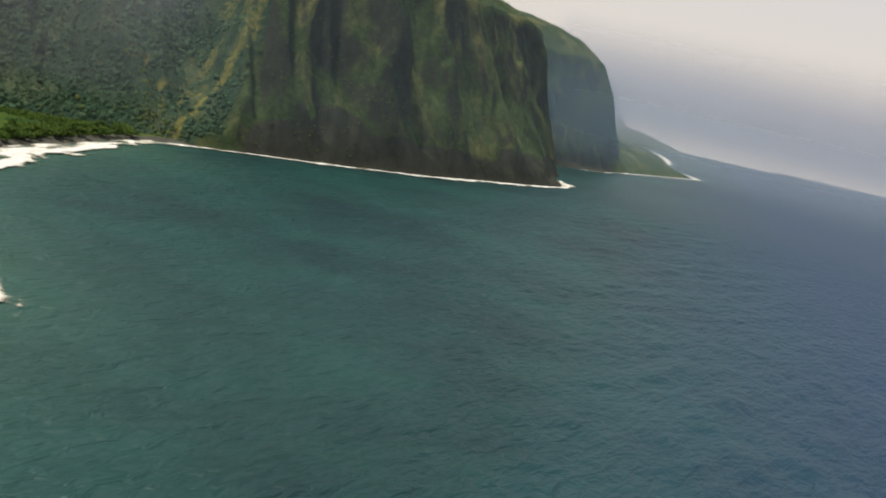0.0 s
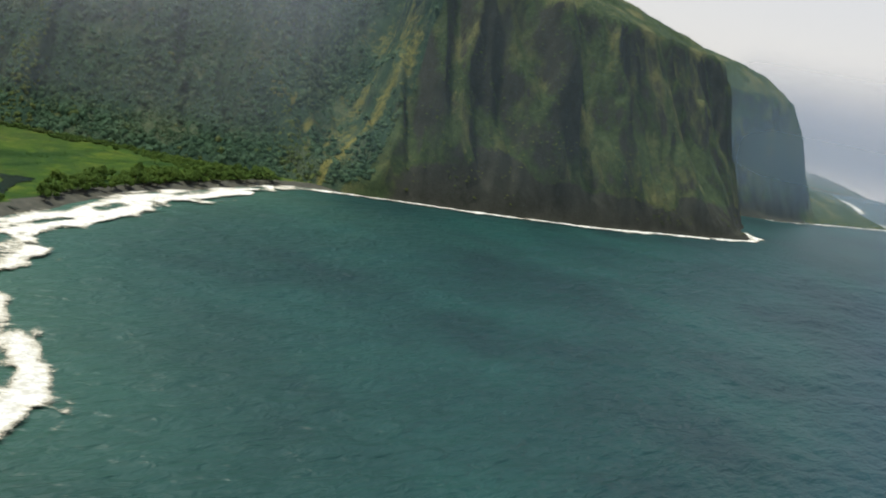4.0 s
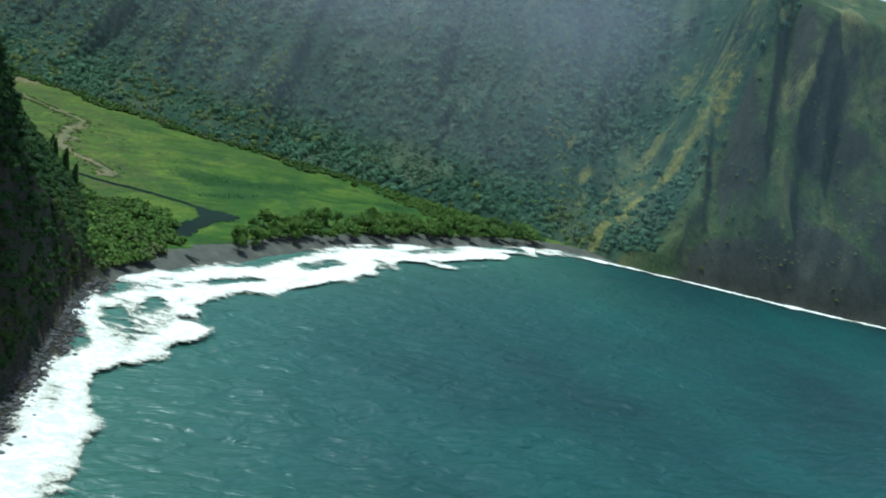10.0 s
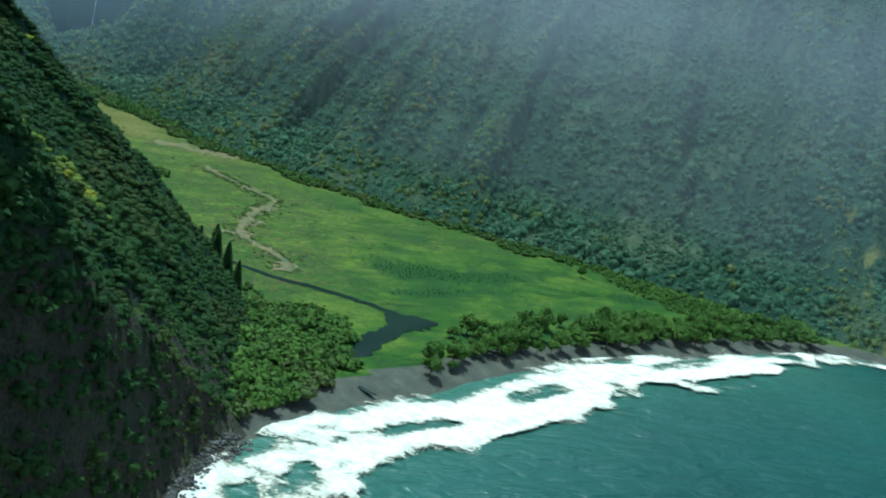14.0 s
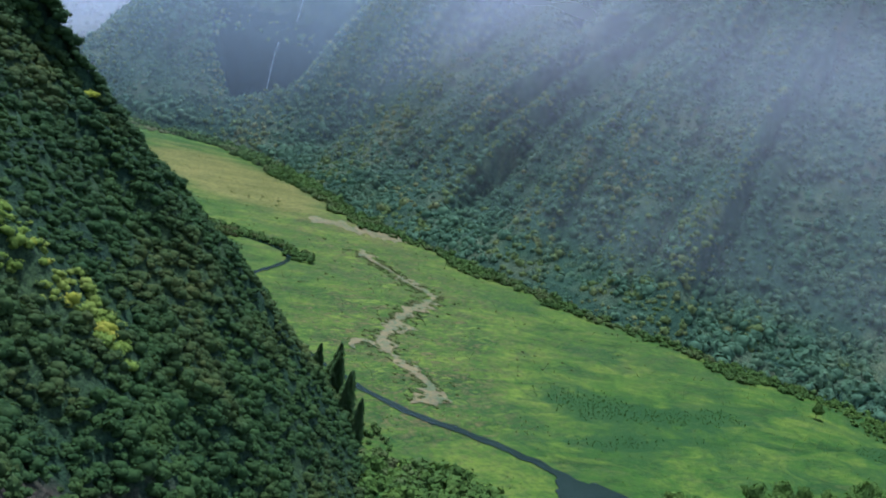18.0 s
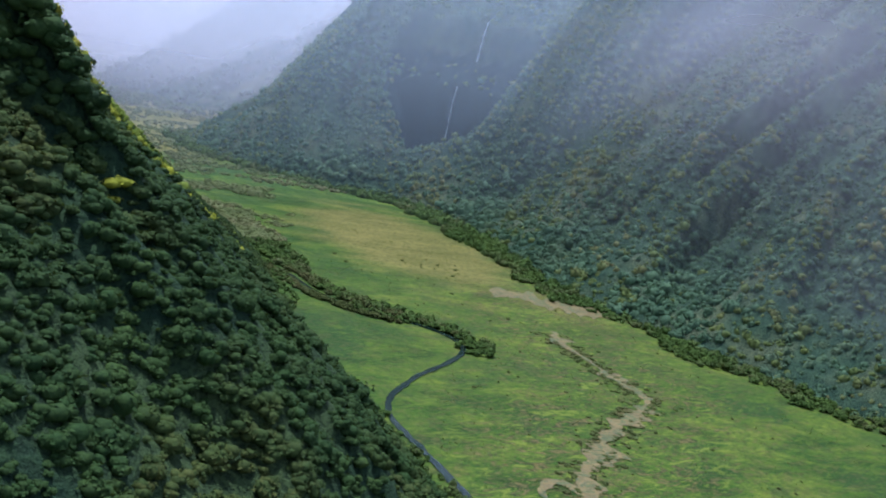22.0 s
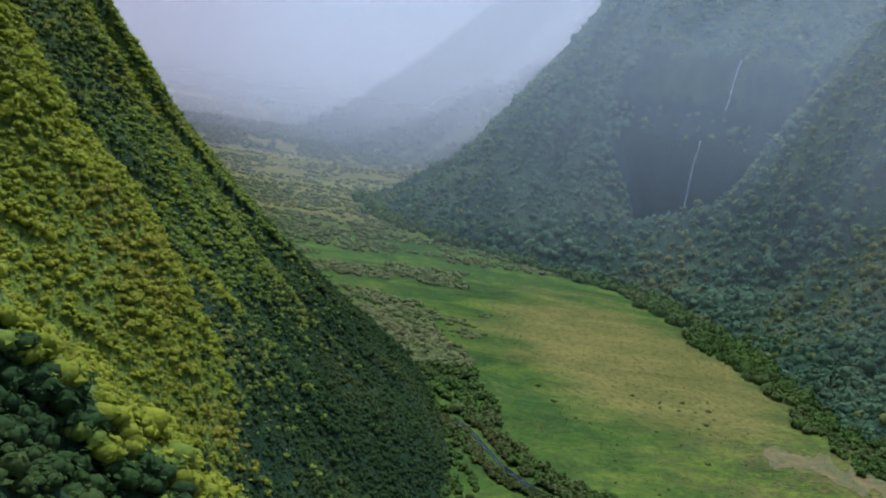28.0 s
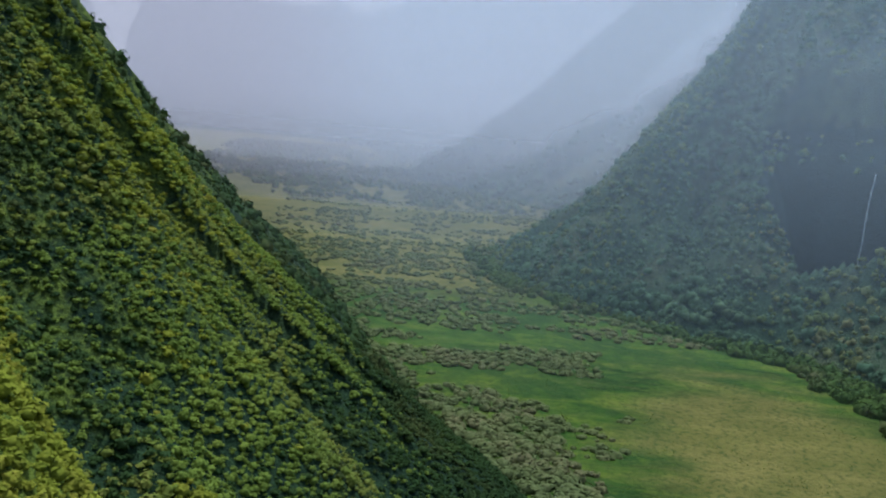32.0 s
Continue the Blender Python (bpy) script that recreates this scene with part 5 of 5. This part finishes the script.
# ---- sheets standing in for haze and mist ----
def mist_material(name, most, tint, patchy=0.4, turned=(0.0, 0.0, 1.0)):
    """Haze as a thin bright coat on a sheet: lets most light through, scatters the rest."""
    k = Mat(name, 1.0, 0.0)
    at = k.t.nodes.new("ShaderNodeAttribute")
    at.attribute_name = "thickness"
    amount = k.calc("MULTIPLY", at.outputs["Fac"], k.calc("MULTIPLY", k.ramp(k.noise(190.0, 2.0, 0.5), (0.25, 1.0 - patchy), (0.75, 1.0)), most))
    d, tr, clear = k.t.nodes.new("ShaderNodeBsdfDiffuse"), k.t.nodes.new("ShaderNodeBsdfTranslucent"), k.t.nodes.new("ShaderNodeBsdfTransparent")
    # normals fixed upwards hide a sheet's folds: lit alike whichever way it is turned
    for node, sign in ((d, 1.0), (tr, -1.0)):
        up = k.t.nodes.new("ShaderNodeCombineXYZ")
        for n in range(3):
            up.inputs[n].default_value = sign * turned[n]
        k.put(up.outputs[0], node.inputs["Normal"])
    k.put(tint, d.inputs["Color"])
    k.put(tint, tr.inputs["Color"])
    both, ms = k.t.nodes.new("ShaderNodeAddShader"), k.t.nodes.new("ShaderNodeMixShader")
    k.put(d.outputs[0], both.inputs[0])
    k.put(tr.outputs[0], both.inputs[1])
    k.put(amount, ms.inputs[0])
    k.put(clear.outputs[0], ms.inputs[1])
    k.put(both.outputs[0], ms.inputs[2])
    k.put(ms.outputs[0], k.t.nodes["Material Output"].inputs["Surface"])
    return k.m


def with_thickness(ob, values):
    at = ob.data.attributes.new("thickness", "FLOAT", "POINT")
    at.data.foreach_set("value", np.asarray(values, np.float32).ravel())
    return ob


def land(X, Y):
    """Height of whatever stands at a place."""
    return np.maximum(np.maximum(spur_height(X, Y)[0], wall_height(X, Y)[0]), 0)


def mist_curtain(line, top, most, label, tint=(0.31, 0.31, 0.38), low=0.3, rise=120, off=60, patchy=0.0, cols=70, fade=0.7, turned=(0.0, 0.0, 1.0), wobble=0.0, sides=1.0):
    """An upright sheet added for distance haze and mist: denser upwards, fading out at its top and near the slopes."""
    line = rounded(line)
    total = along(line, np.array([0.0]))[2]
    s = np.linspace(0, total, cols)
    p, _, _ = along(line, s)
    z = np.linspace(2, top, 36)
    co = np.concatenate([np.repeat(p[:, None], 36, 1), np.broadcast_to(z[None, :, None], (cols, 36, 1))], -1)
    co[..., 0] += wobble * fbm(s[:, None] / 150 + 0 * z, z[None] / 120 + 0 * s[:, None], 501, 2)
    idx = np.arange(cols * 36).reshape(cols, 36)
    q = np.stack([idx[:-1, :-1], idx[1:, :-1], idx[1:, 1:], idx[:-1, 1:]], -1).reshape(-1, 4)
    ob = new("haze_sheet", mesh_from("haze_sheet", co.reshape(-1, 3), q, mist_material("mist", most, tint, patchy, turned)))
    over = co[..., 2] - land(co[..., 0], co[..., 1])
    near = 1.0 if off is None else step(-5, off, over)
    dens = (low + (1 - low) * step(5, rise, z)[None]) * step(top, top * fade, z)[None] * near * (step(0, sides, s) * step(0, sides, total - s))[:, None] + 0 * over
    return tagged(with_thickness(ob, dens), label, "mist", kind="stuff")


# sheets for the haze and mist across the valley, thicker towards its head
for x0, most, top in ((-1000, 0.12, 380), (-1110, 0.12, 400), (-1330, 0.16, 420)):
    mist_curtain([(x0 + 10, 560), (x0, 760), (x0 - 10, 900), (x0 - 20, 1150), (x0 - 20, 1320)], top, most, "see-through sheet for the pale distance haze across the upper valley", (0.30, 0.36, 0.43), 0.14, 230, sides=130.0)
for x0, most, top in ((-1440, 0.14, 450), (-1640, 0.30, 560), (-1860, 0.46, 700), (-2060, 0.65, 800)):
    mist_curtain([(x0 + 60, -1200), (x0 + 10, 300), (x0 - 10, 600), (x0 - 30, 850), (x0 - 60, 1100), (x0 - 80, 1500)], top, most, "pale mist hanging across the head of the valley", low=0.34, off=8, tint=(0.255, 0.240, 0.285))
# haze over the sea
mist_curtain([(-150, 2090), (2200, 1190), (4500, 300)], 330, 0.34, "pale blue haze over the sea before the far headland", (0.26, 0.37, 0.43), 0.0, 110, None, 0.0, 70, 0.45, sides=350.0)
mist_curtain([(60, 3350), (3000, 2200), (6000, 1030)], 460, 0.93, "pale haze over the sea further out", (0.60, 0.585, 0.61), 0.05, 150, None, 0.0, 70, 0.45)
mist_curtain([(-330, 880), (-250, 1060), (-120, 1180), (60, 1380), (160, 1500), (330, 1640), (560, 1760)], 420, 0.03, "thin blue haze before the sea cliff", (0.30, 0.42, 0.48), 0.0, 90, None, 0.0, 70, 0.5, sides=220.0)


def veil(xs, ys, shift, lift_z, density, most, label):
    """A thin sheet added for haze, which follows a mountain side some way off it."""
    X, Y = np.meshgrid(xs, ys)
    dw = side_of(WALL_FOOT, X - shift[0], Y - shift[1])[0]
    dw = 1.35 * np.clip(dw + 10, 0, 400)
    Z = 0.62 * np.clip(dw, -60, 80) + 0.95 * np.clip(dw - 80, 0, 500)
    ob = sheet("haze_veil", xs, ys, Z + lift_z, mist_material("veil", most, (0.345, 0.345, 0.405), 0.45))
    return tagged(with_thickness(ob, density(X, Y, Z)), label, "mist", kind="stuff")


veil(np.arange(-1480, -230, 24.0), np.arange(780, 1700, 20.0), (0, -14), 34.0,
     lambda X, Y, Z: (0.22 - 0.14 * step(-600, -740, X) + 0.78 * step(30, 210, Z)) * step(-280, -430, X) * (0.66 + 0.34 * step(-480, -850, X) - 0.74 * step(-960, -1100, X)) * step(0, 30, Z) * (1 - 0.65 * step(160, 270, Z)) * step(800, 880, Y), 0.48, "see-through sheet for the pale haze over the valley wall")
